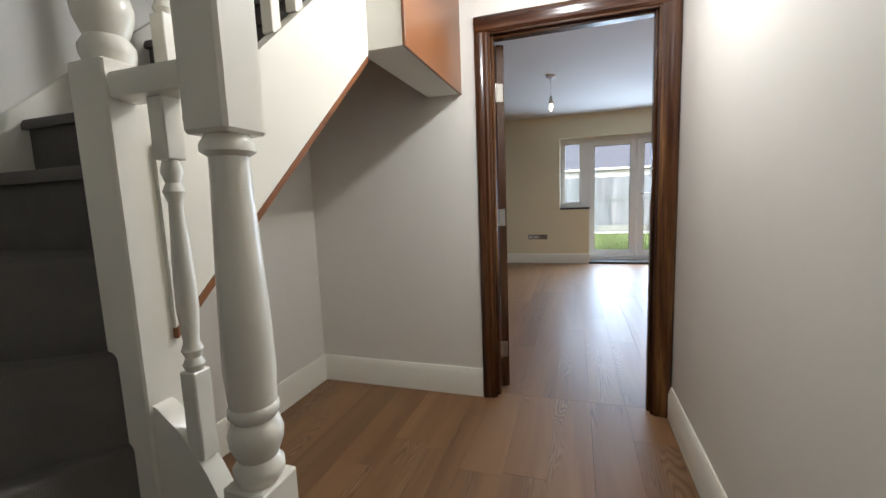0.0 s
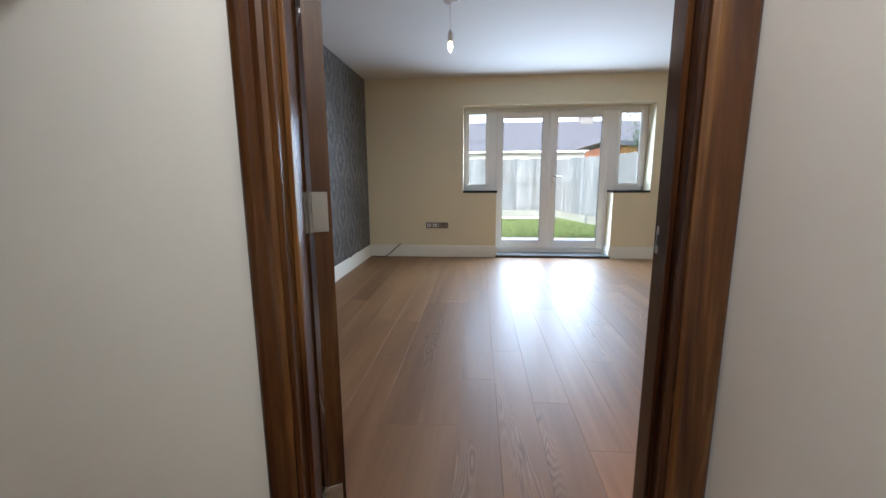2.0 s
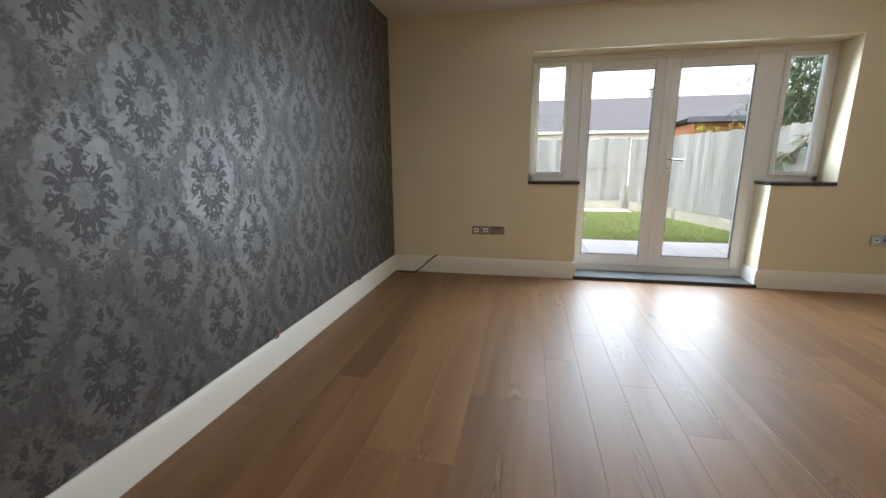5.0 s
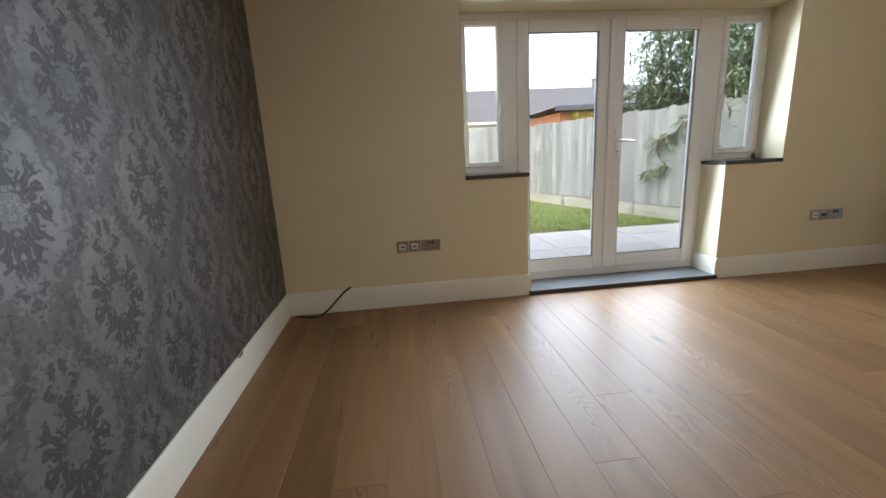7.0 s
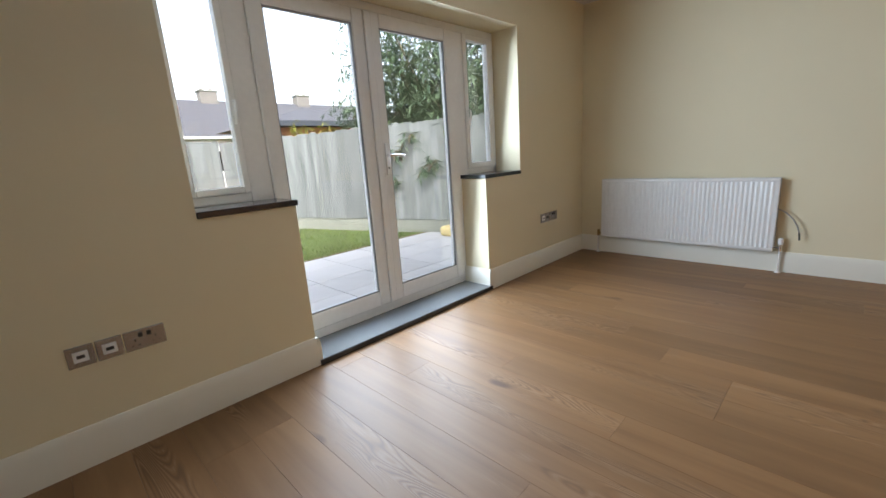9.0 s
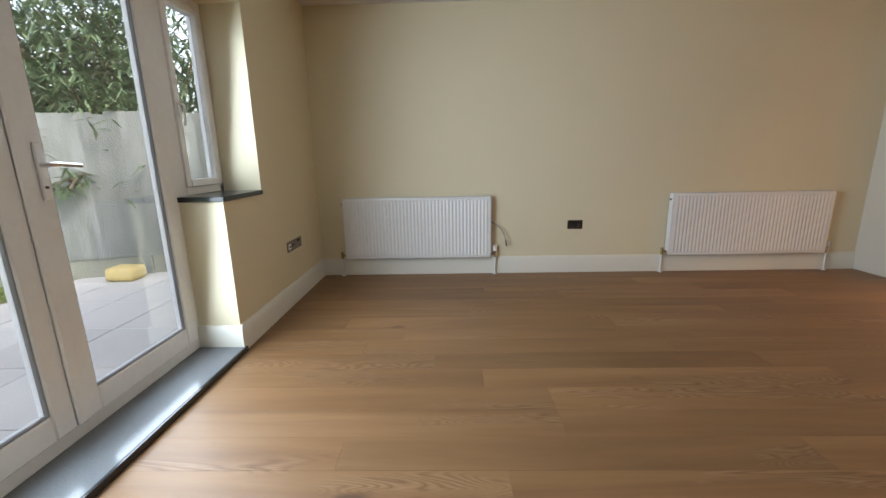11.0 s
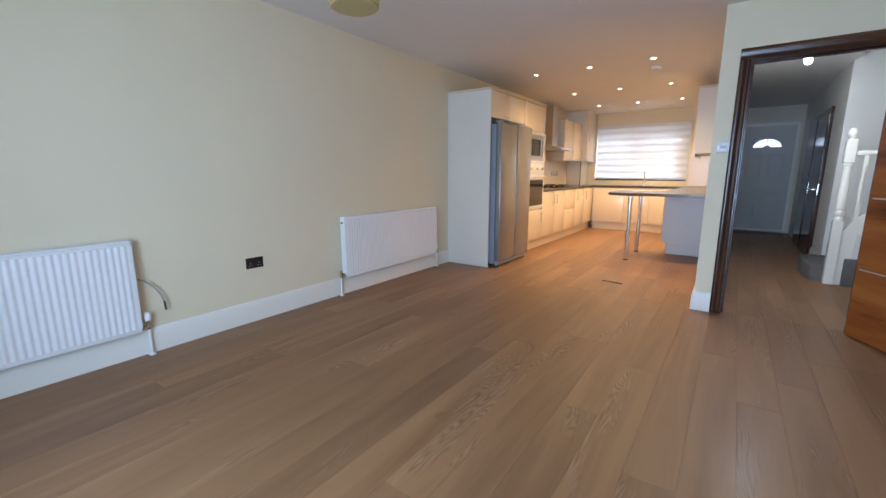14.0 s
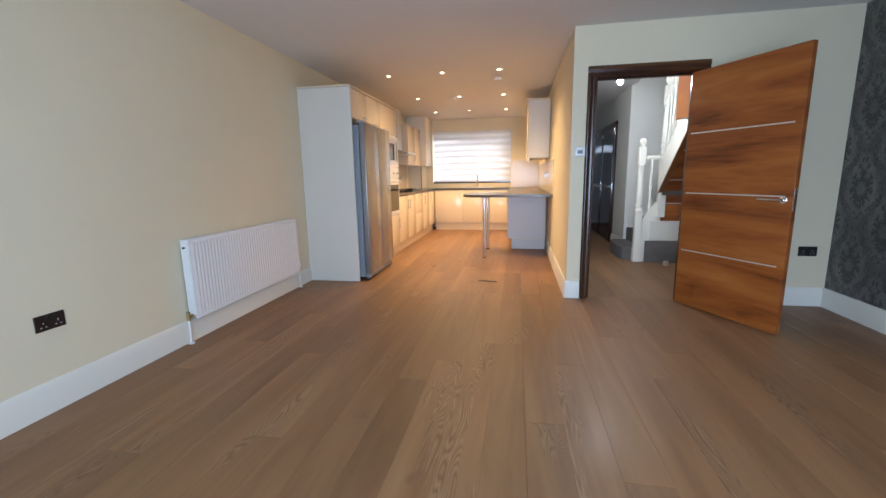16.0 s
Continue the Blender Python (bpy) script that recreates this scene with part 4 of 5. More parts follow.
XB, WZ = 2.90, 0.94
east = lambda y: pose(XB, y, 0, 0, 0, -90)
# tall run: panel, fridge space with cupboards over, oven tower
tp = box(XB - 0.03, XE - 0.002, 2.10, 2.122, 0.0, 2.20, 0.002)
solid("end_panel", tp, CABSIDE, "tall pale cream end panel beside the fridge", "panel")
top_ = box(XB - 0.03, XE - 0.002, 0.33, 2.13, 2.202, 2.222, 0.002)
solid("cornice_board", top_, CREAM, "cream board along the top of the tall units", "panel")
cabinet(east(2.098), 0.98, 0.56, 1.88, 2.20, [(0.0, 0.49, 1.88, 2.20, (0.40, 1.915, 0.11, False)), (0.49, 0.98, 1.88, 2.20, None)], "cream gloss cupboard over the fridge", False, "wall_cabinet", "kitchen tall units")
FRIDGE = plain("fridge_steel", (0.33, 0.33, 0.335), 0.24, 0.55, 0.03, 6)
FRIDGESIDE = plain("fridge_side", (0.30, 0.34, 0.39), 0.35, 0.1)
fg = thing("fridge_freezer", pose(XB - 0.10, 2.06, 0, 0, 0, -90), "tall steel American-style fridge freezer with two doors", "fridge")
part("body", box(0.0, 0.91, 0.02, 0.62, 0.04, 1.80, 0.004), FRIDGESIDE, fg, local=True)
for a, b in ((0.0, 0.445), (0.465, 0.91)):
    d = part("door", box(a, b, -0.055, 0.014, 0.075, 1.82, 0.012, 3), FRIDGE, fg, "satin steel door", local=True)
part("handle_recess", box(0.447, 0.463, -0.045, 0.014, 0.45, 1.78, 0.002), BLACK, fg, "dark grip channel", local=True)
part("kick_grille", box(0.02, 0.89, -0.03, 0.02, 0.02, 0.07, 0.006), FRIDGESIDE, fg, local=True)
for x in (0.07, 0.84):
    part("foot", turned([(0.022, 0.0), (0.022, 0.02), (0.014, 0.04)], 12, at=(x, 0.0, 0)), BLACK, fg, local=True)
    part("hinge_cover", box(x - 0.04, x + 0.04, -0.03, 0.05, 1.82, 1.84, 0.004), FRIDGESIDE, fg, local=True)
ov = cabinet(east(1.10), 0.77, 0.58, 0.17, 2.20, [(0.0, 0.77, 1.82, 2.20, (0.68, 1.90, 0.16, True)), (0.0, 0.77, 0.17, 0.64, (0.68, 0.50, 0.16, True)), (0.0, 0.16, 0.64, 1.82, None)], "cream gloss oven tower", True, "oven_tower", "kitchen tall units")
OVENGLASS = plain("oven_glass", (0.012, 0.012, 0.014), 0.06)
mw = thing("microwave", east(0.94), "built-in steel and white microwave in the tower", "microwave")
part("frame", ring(0.0, 0.60, 1.36, 1.80, 0.03, -0.035, -0.002, 0.003), UPVC, mw, local=True)
part("door", box(0.03, 0.45, -0.035, -0.004, 1.39, 1.77, 0.004), STEEL, mw, local=True)
part("window", box(0.07, 0.40, -0.037, -0.033, 1.46, 1.70, 0.002), OVENGLASS, mw, "dark glass window", local=True)
part("control_panel", box(0.455, 0.57, -0.035, -0.004, 1.39, 1.77, 0.004), STEEL, mw, local=True)
part("handle", tube([(0.43, -0.06, 1.44), (0.43, -0.06, 1.72)], 0.009), CHROME, mw, local=True)
o = thing("oven", east(0.94), "built-in steel oven with a dark glass door", "oven")
part("control_panel", box(0.0, 0.60, -0.035, -0.002, 1.20, 1.345, 0.004), UPVC, o, "white control panel", local=True)
for x in (0.1, 0.3, 0.5):
    k = turned([(0.02, 0), (0.018, 0.02)], 16)
    k.transform(Matrix.Translation((x, -0.035, 1.27)) @ Matrix.Rotation(math.pi / 2, 4, "X"))
    part("knob", k, STEEL, o, local=True)
part("door", box(0.0, 0.60, -0.035, -0.002, 0.66, 1.19, 0.004), UPVC, o, local=True)
part("window", box(0.04, 0.56, -0.038, -0.034, 0.71, 1.10, 0.002), OVENGLASS, o, "dark oven glass", local=True)
part("handle", tube([(0.06, -0.07, 1.145), (0.54, -0.07, 1.145)], 0.010), CHROME, o, local=True)
# base run under the hob
for y, wd, fr in ((0.33, 0.54, [(0, 0.54, 0.17, 0.90, (0.46, 0.76, 0.16, True))]),
                  (-0.21, 0.54, [(0, 0.54, 0.17, 0.90, (0.08, 0.76, 0.16, True))]),
                  (-0.75, 0.60, [(0, 0.60, 0.53, 0.90, (0.30, 0.84, 0.16, False)), (0, 0.60, 0.17, 0.53, (0.30, 0.47, 0.16, False))]),
                  (-1.35, 0.57, [(0, 0.57, 0.17, 0.90, (0.08, 0.76, 0.16, True))]),
                  (-1.92, 0.65, [(0, 0.65, 0.17, 0.90, (0.08, 0.76, 0.16, True))])):
    cabinet(east(y), wd, 0.58, 0.17, 0.90, fr, "cream gloss base unit with steel bar handles")
# run under the window, its fronts face the room
for x, wd in ((2.88, 0.62), (2.26, 0.50), (1.76, 0.56)):
    cabinet(pose(x, -2.59, 0, 0, 0, 180), wd, 0.57, 0.17, 0.90, [(0, wd, 0.17, 0.90, (wd - 0.06, 0.76, 0.16, True))], "cream gloss base unit under the window")
# run along the side wall
for y, wd in ((-0.90, 0.65), (-1.55, 0.65), (-2.20, 0.65), (-2.59, 0.39)):
    cabinet(pose(1.18, y, 0, 0, 0, 90), wd, 0.60, 0.17, 0.90, [(0, wd, 0.17, 0.90, (0.08, 0.76, 0.16, True))], "cream gloss base unit on the side wall")
PENBLUE = paint("end_panel_paint", (0.70, 0.72, 0.74), 0.35, 90, 0.02, 0.03)
pe = box(0.59, 1.185, -0.25, -0.228, 0.19, 0.90, 0.002)
solid("end_panel", pe, PENBLUE, "pale grey end panel under the breakfast bar", "panel")
solid("plinth_board", box(0.59, 1.12, -0.275, -0.255, 0.0, 0.188, 0.002), PENBLUE, "pale grey plinth board below the end panel", "panel")

slab = lambda pts: prism(pts, "z", 0.902, WZ)


def worktop(points, label):
    t = slab(points)
    bmesh.ops.bevel(t, geom=[e for e in t.edges if abs(e.verts[0].co.z - e.verts[1].co.z) < 1e-4], offset=0.006, segments=2, affect="EDGES")
    solid("worktop", t, WORKTOP, label, "worktop")


worktop([(2.87, 0.33), (XE, 0.33), (XE, YK), (2.87, YK)], "dark grey-brown laminate worktop under the hob")
worktop([(1.205, YK), (2.868, YK), (2.868, -2.56), (1.205, -2.56)], "dark grey-brown laminate worktop under the window")
worktop([(XK + 0.001, YK), (1.203, YK), (1.203, -0.36), (XK + 0.001, -0.36)], "dark grey-brown laminate worktop on the side wall")
ends = [(1.58 + 0.27 * math.cos(a), 0.41 + 0.27 * math.sin(a)) for a in [math.pi / 2 - math.pi / 2 * i / 6 for i in range(7)]]
ends += [(1.58 + 0.27 * math.cos(a), -0.08 - 0.27 * math.sin(a)) for a in [math.pi / 2 * i / 6 for i in range(7)]]
worktop([(XK + 0.001, 0.68)] + ends + [(XK + 0.001, -0.35)], "dark laminate breakfast bar with a rounded end")
for y in (0.56, -0.20):
    l = thing("bar_leg", Matrix.Translation((1.52, y, 0)), "round chrome leg under the breakfast bar", "table leg", "breakfast bar legs")
    part("pole", tube([(1.52, y, 0.012), (1.52, y, 0.89)], 0.03, 20), CHROME, l)
    part("foot", turned([(0.032, 0), (0.034, 0.012)], 20, at=(1.52, y, 0)), BLACK, l)
    part("top_plate", turned([(0.05, 0.888), (0.05, 0.901)], 20, at=(1.52, y, 0)), STEEL, l)
# wall units, hood, boiler box
for y, wd in ((-1.38, 0.54), (-1.92, 0.54)):
    cabinet(pose(3.18, y, 0, 0, 0, -90), wd, 0.32, 1.45, 2.22, [(0, wd, 1.47, 2.22, (wd - 0.07, 1.60, 0.12, True))], "cream gloss wall unit", False, "wall_cabinet", "kitchen wall units")
cabinet(pose(3.06, -2.46, 0, 0, 0, -90), 0.70, 0.44, 1.45, H - 0.004, [(0, 0.70, 1.47, H - 0.01, (0.06, 1.95, 0.12, True))], "tall cream gloss boiler cupboard", False, "wall_cabinet", "kitchen wall units")
solid("pipe_box", box(3.20, XE - 0.002, -3.16, -2.60, WZ + 0.001, 1.448, 0.003), CABSIDE, "beige pipe boxing below the boiler cupboard", "panel")
solid("edge_strip", box(3.188, 3.199, -2.612, -2.588, WZ + 0.001, 1.447, 0.002), BLACK, "dark edging strip on the corner of the pipe boxing", "trim")
rw = cabinet(pose(0.88, -1.20, 0, 0, 0, 90), 1.15, 0.31, 1.47, 2.33, [(0, 0.58, 1.47, 2.33, (0.50, 1.60, 0.12, True)), (0.58, 1.15, 1.47, 2.33, (0.66, 1.60, 0.12, True))], "cream gloss wall units on the side wall", False, "wall_cabinet", "kitchen wall units")
part("light_pelmet", box(0.0, 1.15, -0.02, 0.02, 1.43, 1.468, 0.002), CREAM, rw, local=True)
part("top_board", box(0.0, 1.16, -0.03, 0.31, 2.332, 2.35, 0.002), CREAM, rw, local=True)
hood = thing("cooker_hood", east(-0.75), "steel chimney cooker hood over the hob", "cooker hood")
part("canopy", prism([(0.10, 1.62), (0.60, 1.62), (0.60, 1.70), (0.42, 1.74), (0.13, 1.66), (0.10, 1.655)], "x", 0.0, 0.60), STEEL, hood, local=True)
part("chimney", box(0.17, 0.43, 0.33, 0.598, 1.70, 2.44, 0.002), STEEL, hood, local=True)
hob = thing("gas_hob", Matrix.Translation((3.19, -1.05, WZ)), "black gas hob with cast pan supports", "hob")
part("plate", box(2.96, 3.44, -1.34, -0.76, WZ + 0.001, WZ + 0.012, 0.004), OVENGLASS, hob)
for x in (3.08, 3.32):
    for y in (-1.20, -0.90):
        part("burner", turned([(0.045, WZ + 0.012), (0.045, WZ + 0.022), (0.03, WZ + 0.03), (0.028, WZ + 0.034)], 18, at=(x, y, 0)), BLACK, hob)
        g = tube([(x - 0.09, y, WZ + 0.045), (x + 0.09, y, WZ + 0.045)], 0.006, 6)
        tube([(x, y - 0.09, WZ + 0.045), (x, y + 0.09, WZ + 0.045)], 0.006, 6, bm=g)
        for a, b in ((-0.09, 0), (0.09, 0), (0, -0.09), (0, 0.09)):
            tube([(x + a, y + b, WZ + 0.012), (x + a, y + b, WZ + 0.045)], 0.005, 6, bm=g)
        part("pan_support", g, BLACK, hob)
solid("splashback", box(XE - 0.008, XE - 0.001, -2.46, 0.33, WZ + 0.002, 1.445, 0.002), SPLASH, "pale splashback behind the hob", "splashback")
solid("splashback", box(XK + 0.001, XK + 0.008, -3.1, 0.70, WZ + 0.002, 1.42, 0.002), SPLASH, "pale splashback on the side wall", "splashback")
solid("splashback", box(XK + 0.01, KX0 - 0.02, YK + 0.001, YK + 0.008, WZ + 0.002, 1.55, 0.002), SPLASH, "pale splashback beside the window", "splashback")
solid("splash_panel", box(3.46, 3.466, -1.16, -0.74, WZ + 0.012, WZ + 0.30, 0.002), plain("mint_glass", (0.55, 0.68, 0.62), 0.08), "small pale green glass panel behind the hob", "panel")
for y in (-1.66, -1.80, -1.94):
    plate(pose(XE - 0.008, y, 1.2, 0, 0, -90), [(0.086, "single")], "pewter socket on the kitchen splashback")
for y in (-0.15, -0.6, -1.0):
    plate(pose(XK + 0.008, y, 1.2, 0, 0, 90), [(0.086, "single")], "pewter socket on the side wall splashback")
tap = thing("kitchen_tap", Matrix.Translation((1.95, -2.98, WZ)), "chrome kitchen mixer tap at the window", "tap")
part("body", turned([(0.028, WZ), (0.026, WZ + 0.02), (0.018, WZ + 0.03), (0.016, WZ + 0.16)], 18, at=(1.95, -2.98, 0)), CHROME, tap)
part("spout", tube([(1.95, -2.98, WZ + 0.15), (1.95, -2.98, WZ + 0.25), (1.95, -2.95, WZ + 0.29), (1.95, -2.88, WZ + 0.29), (1.95, -2.83, WZ + 0.25)], 0.011, 12), CHROME, tap)
part("lever", tube([(1.97, -2.98, WZ + 0.12), (2.03, -2.98, WZ + 0.15)], 0.007, 8), CHROME, tap)
sk = box(1.60, 2.30, -3.06, -3.04, WZ + 0.001, WZ + 0.008, 0.002)
box(1.60, 2.30, -2.66, -2.64, WZ + 0.001, WZ + 0.008, 0.002, bm=sk)
box(1.60, 1.62, -3.04, -2.66, WZ + 0.001, WZ + 0.008, 0.002, bm=sk)
box(2.28, 2.30, -3.04, -2.66, WZ + 0.001, WZ + 0.008, 0.002, bm=sk)
box(1.62, 2.28, -3.04, -2.66, WZ + 0.001, WZ + 0.003, bm=sk)
solid("sink", sk, STEEL, "inset steel kitchen sink", "sink")

# kitchen window with a banded roller blind
w2 = thing("window_2", Matrix.Translation((2.1, YK - 0.2, KZ0)), "white plastic kitchen window behind a blind", "window", kind="structure")
part("window_frame", ring(KX0, KX1, KZ0, KZ1, 0.06, YK - 0.25, YK - 0.18), UPVC, w2)
part("mullion", box(2.09, 2.15, YK - 0.25, YK - 0.18, KZ0 + 0.06, KZ1 - 0.06, 0.003), UPVC, w2)
pane("pane", KX0 + 0.06, 2.09, KZ0 + 0.06, KZ1 - 0.06, YK - 0.215, w2)
pane("pane", 2.15, KX1 - 0.06, KZ0 + 0.06, KZ1 - 0.06, YK - 0.215, w2)
solid("window_sill", box(KX0, KX1, YK - 0.18, YK + 0.015, KZ0 - 0.002, KZ0 + 0.018, 0.003), GRANITE, "dark sill of the kitchen window", "sill", kind="structure")


SHEER, BAND = cloth("sheer_band", (0.90, 0.90, 0.90), 0.47), cloth("woven_band", (0.80, 0.80, 0.79), 0.33)
bl = thing("roller_blind", Matrix.Translation((2.1, YK - 0.03, KZ1)), "white day-and-night roller blind, lowered over the kitchen window", "blind")
part("cassette", box(KX0 + 0.005, KX1 - 0.005, YK - 0.07, YK - 0.005, KZ1 - 0.06, KZ1 - 0.001, 0.01, 2), UPVC, bl)
z, k = KZ1 - 0.06, 0
while z > KZ0 + 0.05:
    z2 = max(z - (0.062 if k % 2 else 0.078), KZ0 + 0.045)
    b = bmesh.new()
    wv = 0.004 if k % 2 else -0.004
    prism([(YK - 0.032, z2), (YK - 0.029, z2), (YK - 0.029 + wv, (z + z2) / 2), (YK - 0.029, z), (YK - 0.032, z), (YK - 0.032 + wv, (z + z2) / 2)], "x", KX0 + 0.012, KX1 - 0.012, b)
    part("band", b, BAND if k % 2 else SHEER, bl, "woven white band" if k % 2 else "sheer white band", smooth=False)
    z, k = z2, k + 1
part("bottom_bar", box(KX0 + 0.012, KX1 - 0.012, YK - 0.04, YK - 0.02, KZ0 + 0.022, KZ0 + 0.046, 0.004), STEEL, bl)

# recessed downlights and smoke alarm
SPOTGLOW = glow("spot_glow", (1.0, 0.78, 0.44), 2.6)
for x in (2.72, 2.01, 1.29):
    for y in (1.15, -0.48, -2.0):
        d = thing("downlight", Matrix.Translation((x, y, H)), "lit round recessed downlight in the kitchen ceiling", "lamp", "kitchen downlights")
        part("trim", turned([(0.028, H - 0.004), (0.042, H - 0.006), (0.044, H - 0.001), (0.044, H)], 24, at=(x, y, 0)), CHROME, d)
        part("bulb", turned([(0.021, H - 0.005), (0.021, H - 0.0015)], 20, at=(x, y, 0)), SPOTGLOW, d, "glowing lamp face")
        # the lamps beside the tall units are swivelled towards the middle of the room
        lamp("spot", "SPOT", (x, y, H - 0.02), SPOTW, (1.0, 0.59, 0.24), 0.06, (x - 1.3, y, 0) if x > 2.5 else (x, y, 0), 104 if x > 2.5 else 150)
solid("smoke_alarm", turned([(0.055, H), (0.055, H - 0.015), (0.045, H - 0.03), (0.02, H - 0.034), (0.003, H - 0.034)], 28, at=(1.32, 0.69, 0)), UPVC, "round white smoke alarm on the kitchen ceiling", "alarm")

# ---- garden ----
G = -0.15


def grass_material():
    n = Nodes("grass")
    r = n.nt.nodes.new("ShaderNodeNewGeometry").outputs["Random Per Island"]
    n.set(Base_Color=n.mix(n.noise(n.coords(), 0.8, 4), n.mix(r, (0.06, 0.12, 0.02), (0.13, 0.20, 0.04)), n.mix(r, (0.10, 0.15, 0.03), (0.20, 0.21, 0.06))), Roughness=0.6)
    return n.mat


soil = Nodes("soil_and_turf")
sv = soil.coords()
soil.set(Base_Color=soil.mix(soil.noise(sv, 0.6, 6, 0.6), (0.07, 0.09, 0.03), (0.12, 0.15, 0.05)), Roughness=0.95)
soil.bump(soil.noise(sv, 40, 4), 0.6, 0.02)
gr = bmesh.new()
box(-600, 600, YN + 0.33, 900, G - 0.5, G - 0.02, bm=gr)
box(-600, 600, -900, YF - 0.16, G - 0.5, G - 0.02, bm=gr)
solid("ground", gr, soil.mat, "garden soil and turf reaching to the horizon", "ground", kind="structure", smooth=False)
PAVE = Nodes("paving_stone")
pv = PAVE.coords()
PAVE.set(Base_Color=PAVE.mix(1.0, PAVE.mix(PAVE.noise(pv, 3, 6, 0.6), (0.42, 0.41, 0.40), (0.56, 0.55, 0.53)), PAVE.ramp(PAVE.random(), [(0, 0.88), (1, 1.08)]), "MULTIPLY"), Roughness=0.7)
PAVE.bump(PAVE.noise(pv, 60, 4), 0.3, 0.004)
patio = thing("patio", Matrix.Translation((1, 9, G)), "pale grey stone patio outside the garden doors", "patio", kind="structure")
part("bed", box(-3.2, 4.42, YN + 0.34, 10.50, G - 0.3, G - 0.012), plain("mortar", (0.22, 0.21, 0.19), 0.9), patio)
for i in range(12):
    for j in range(5):
        x, y = -3.15 + 0.63 * i, YN + 0.36 + 0.54 * j
        wd = 0.62 if i < 11 else 0.60
        part("slab", box(x, x + wd, y, y + 0.53, G - 0.03, G + random.uniform(-0.002, 0.002), 0.004), PAVE.mat, patio)
for i in range(8):
    x = -2.6 + 0.63 * i
    part("slab", box(x, x + 0.62, 14.80, 15.40, G - 0.03, G, 0.004), PAVE.mat, patio)
GRASS = grass_material()
vs, fs = [], []
rnd = random.Random(5)
for i in range(30000):
    y = 10.52 + (15.9 - 10.52) * rnd.random() ** 1.5
    x = rnd.uniform(-2.5, 4.2)
    if x > 4.12 - 0.30 * (y - 9.8) or y > 14.75:
        continue
    a, h, wd = rnd.uniform(0, 6.283), rnd.uniform(0.025, 0.06), rnd.uniform(0.004, 0.009)
    dx, dy = math.cos(a) * wd, math.sin(a) * wd
    lx, ly = rnd.uniform(-0.03, 0.03), rnd.uniform(-0.03, 0.03)
    k = len(vs)
    vs += [(x - dx, y - dy, G - 0.02), (x + dx, y + dy, G - 0.02), (x + lx, y + ly, G - 0.02 + h)]
    fs.append((k, k + 1, k + 2))
me = bpy.data.meshes.new("lawn")
me.from_pydata(vs, [], fs)
me.materials.append(GRASS)
tagged(new("lawn", me), "short bright green lawn behind the patio", "grass", kind="stuff")
solid("leaf_litter", box(-2.5, 3.95, 10.505, 10.60, G - 0.02, G - 0.002, 0.01), plain("leaf_litter", (0.16, 0.12, 0.07), 0.95, 0, 0.6, 40), "brown soil edge between patio and lawn", "soil", kind="stuff")

FENCE = timber("weathered_fence", [(0.25, (0.090, 0.097, 0.088)), (0.5, (0.155, 0.165, 0.158)), (0.75, (0.25, 0.26, 0.25))], "z", 7, 4, 0.85, 0.0, 0.3, tone=(0.74, 1.2))
CONC = paint("concrete", (0.24, 0.245, 0.20), 0.9, 60, 0.4, 0.35, 3)
fence_x = lambda y: 4.20 - 0.30 * (y - 9.8)


def fence_run(name, a, b, height, label):
    """A board fence from a to b with posts, a gravel board and overlapping upright boards."""
    d = Vector((b[0] - a[0], b[1] - a[1], 0))
    length = d.length
    m = Matrix.Translation((a[0], a[1], G)) @ Matrix.Rotation(math.atan2(d.y, d.x), 4, "Z")
    f_ = thing(name, m, label, "fence", "garden fences")
    n = max(1, round(length / 1.85))
    for i in range(n + 1):
        x = length * i / n
        part("post", box(x - 0.045, x + 0.045, -0.03, 0.032, -0.2, height + 0.02, 0.006), FENCE, f_, local=True)
    for i in range(n):
        part("gravel_board", box(length * i / n + 0.051, length * (i + 1) / n - 0.051, -0.02, 0.02, -0.1, 0.22, 0.005), CONC, f_, "concrete gravel board", local=True)
    count = int(length / 0.125)
    rr = random.Random(int(length * 100))
    shared = [mesh_of("board", prism([(0.0, 0.0), (0.132, 0.006), (0.132, 0.018), (0.0, 0.008)], "z", 0.221, height + k * 0.012 - 0.02), FENCE, False) for k in range(4)]
    for i in range(count):
        o_ = new("board", rr.choice(shared))
        o_.parent = f_
        o_.location = (length * i / count, rr.uniform(0.021, 0.026), 0)
    for z in (0.45, height - 0.3):
        part("rail", box(0, length, -0.02, 0.02, z, z + 0.07), FENCE, f_, local=True)
    return f_


fence_run("garden_fence", (4.77, 7.9), (2.49, 15.5), 1.86, "weathered grey board fence along the garden side")
fence_run("garden_fence", (2.36, 15.5), (-6.0, 15.5), 1.90, "weathered grey board fence across the garden end")
bag = box(3.80, 4.06, 9.72, 10.05, G, G + 0.16, 0.05, 3)
solid("timber_block", bag, plain("yellow_block", (0.55, 0.43, 0.18), 0.8, 0, 0.2, 12), "pale yellow block lying beside the fence", "block")


def leaf_material(name, a, b):
    """Leaves of mixed tone that let some daylight through."""
    n = Nodes(name)
    r = n.nt.nodes.new("ShaderNodeNewGeometry").outputs["Random Per Island"]
    tone = n.mix(r, a, b)
    n.set(Base_Color=tone, Roughness=0.45)
    tr = n.nt.nodes.new("ShaderNodeBsdfTranslucent")
    n.put(tr.inputs[0], tone)
    mx = n.nt.nodes.new("ShaderNodeMixShader")
    mx.inputs[0].default_value = 0.35
    n.nt.links.new(n.bsdf.outputs[0], mx.inputs[1])
    n.nt.links.new(tr.outputs[0], mx.inputs[2])
    n.nt.links.new(mx.outputs[0], n.nt.nodes["Material Output"].inputs[0])
    return n.mat


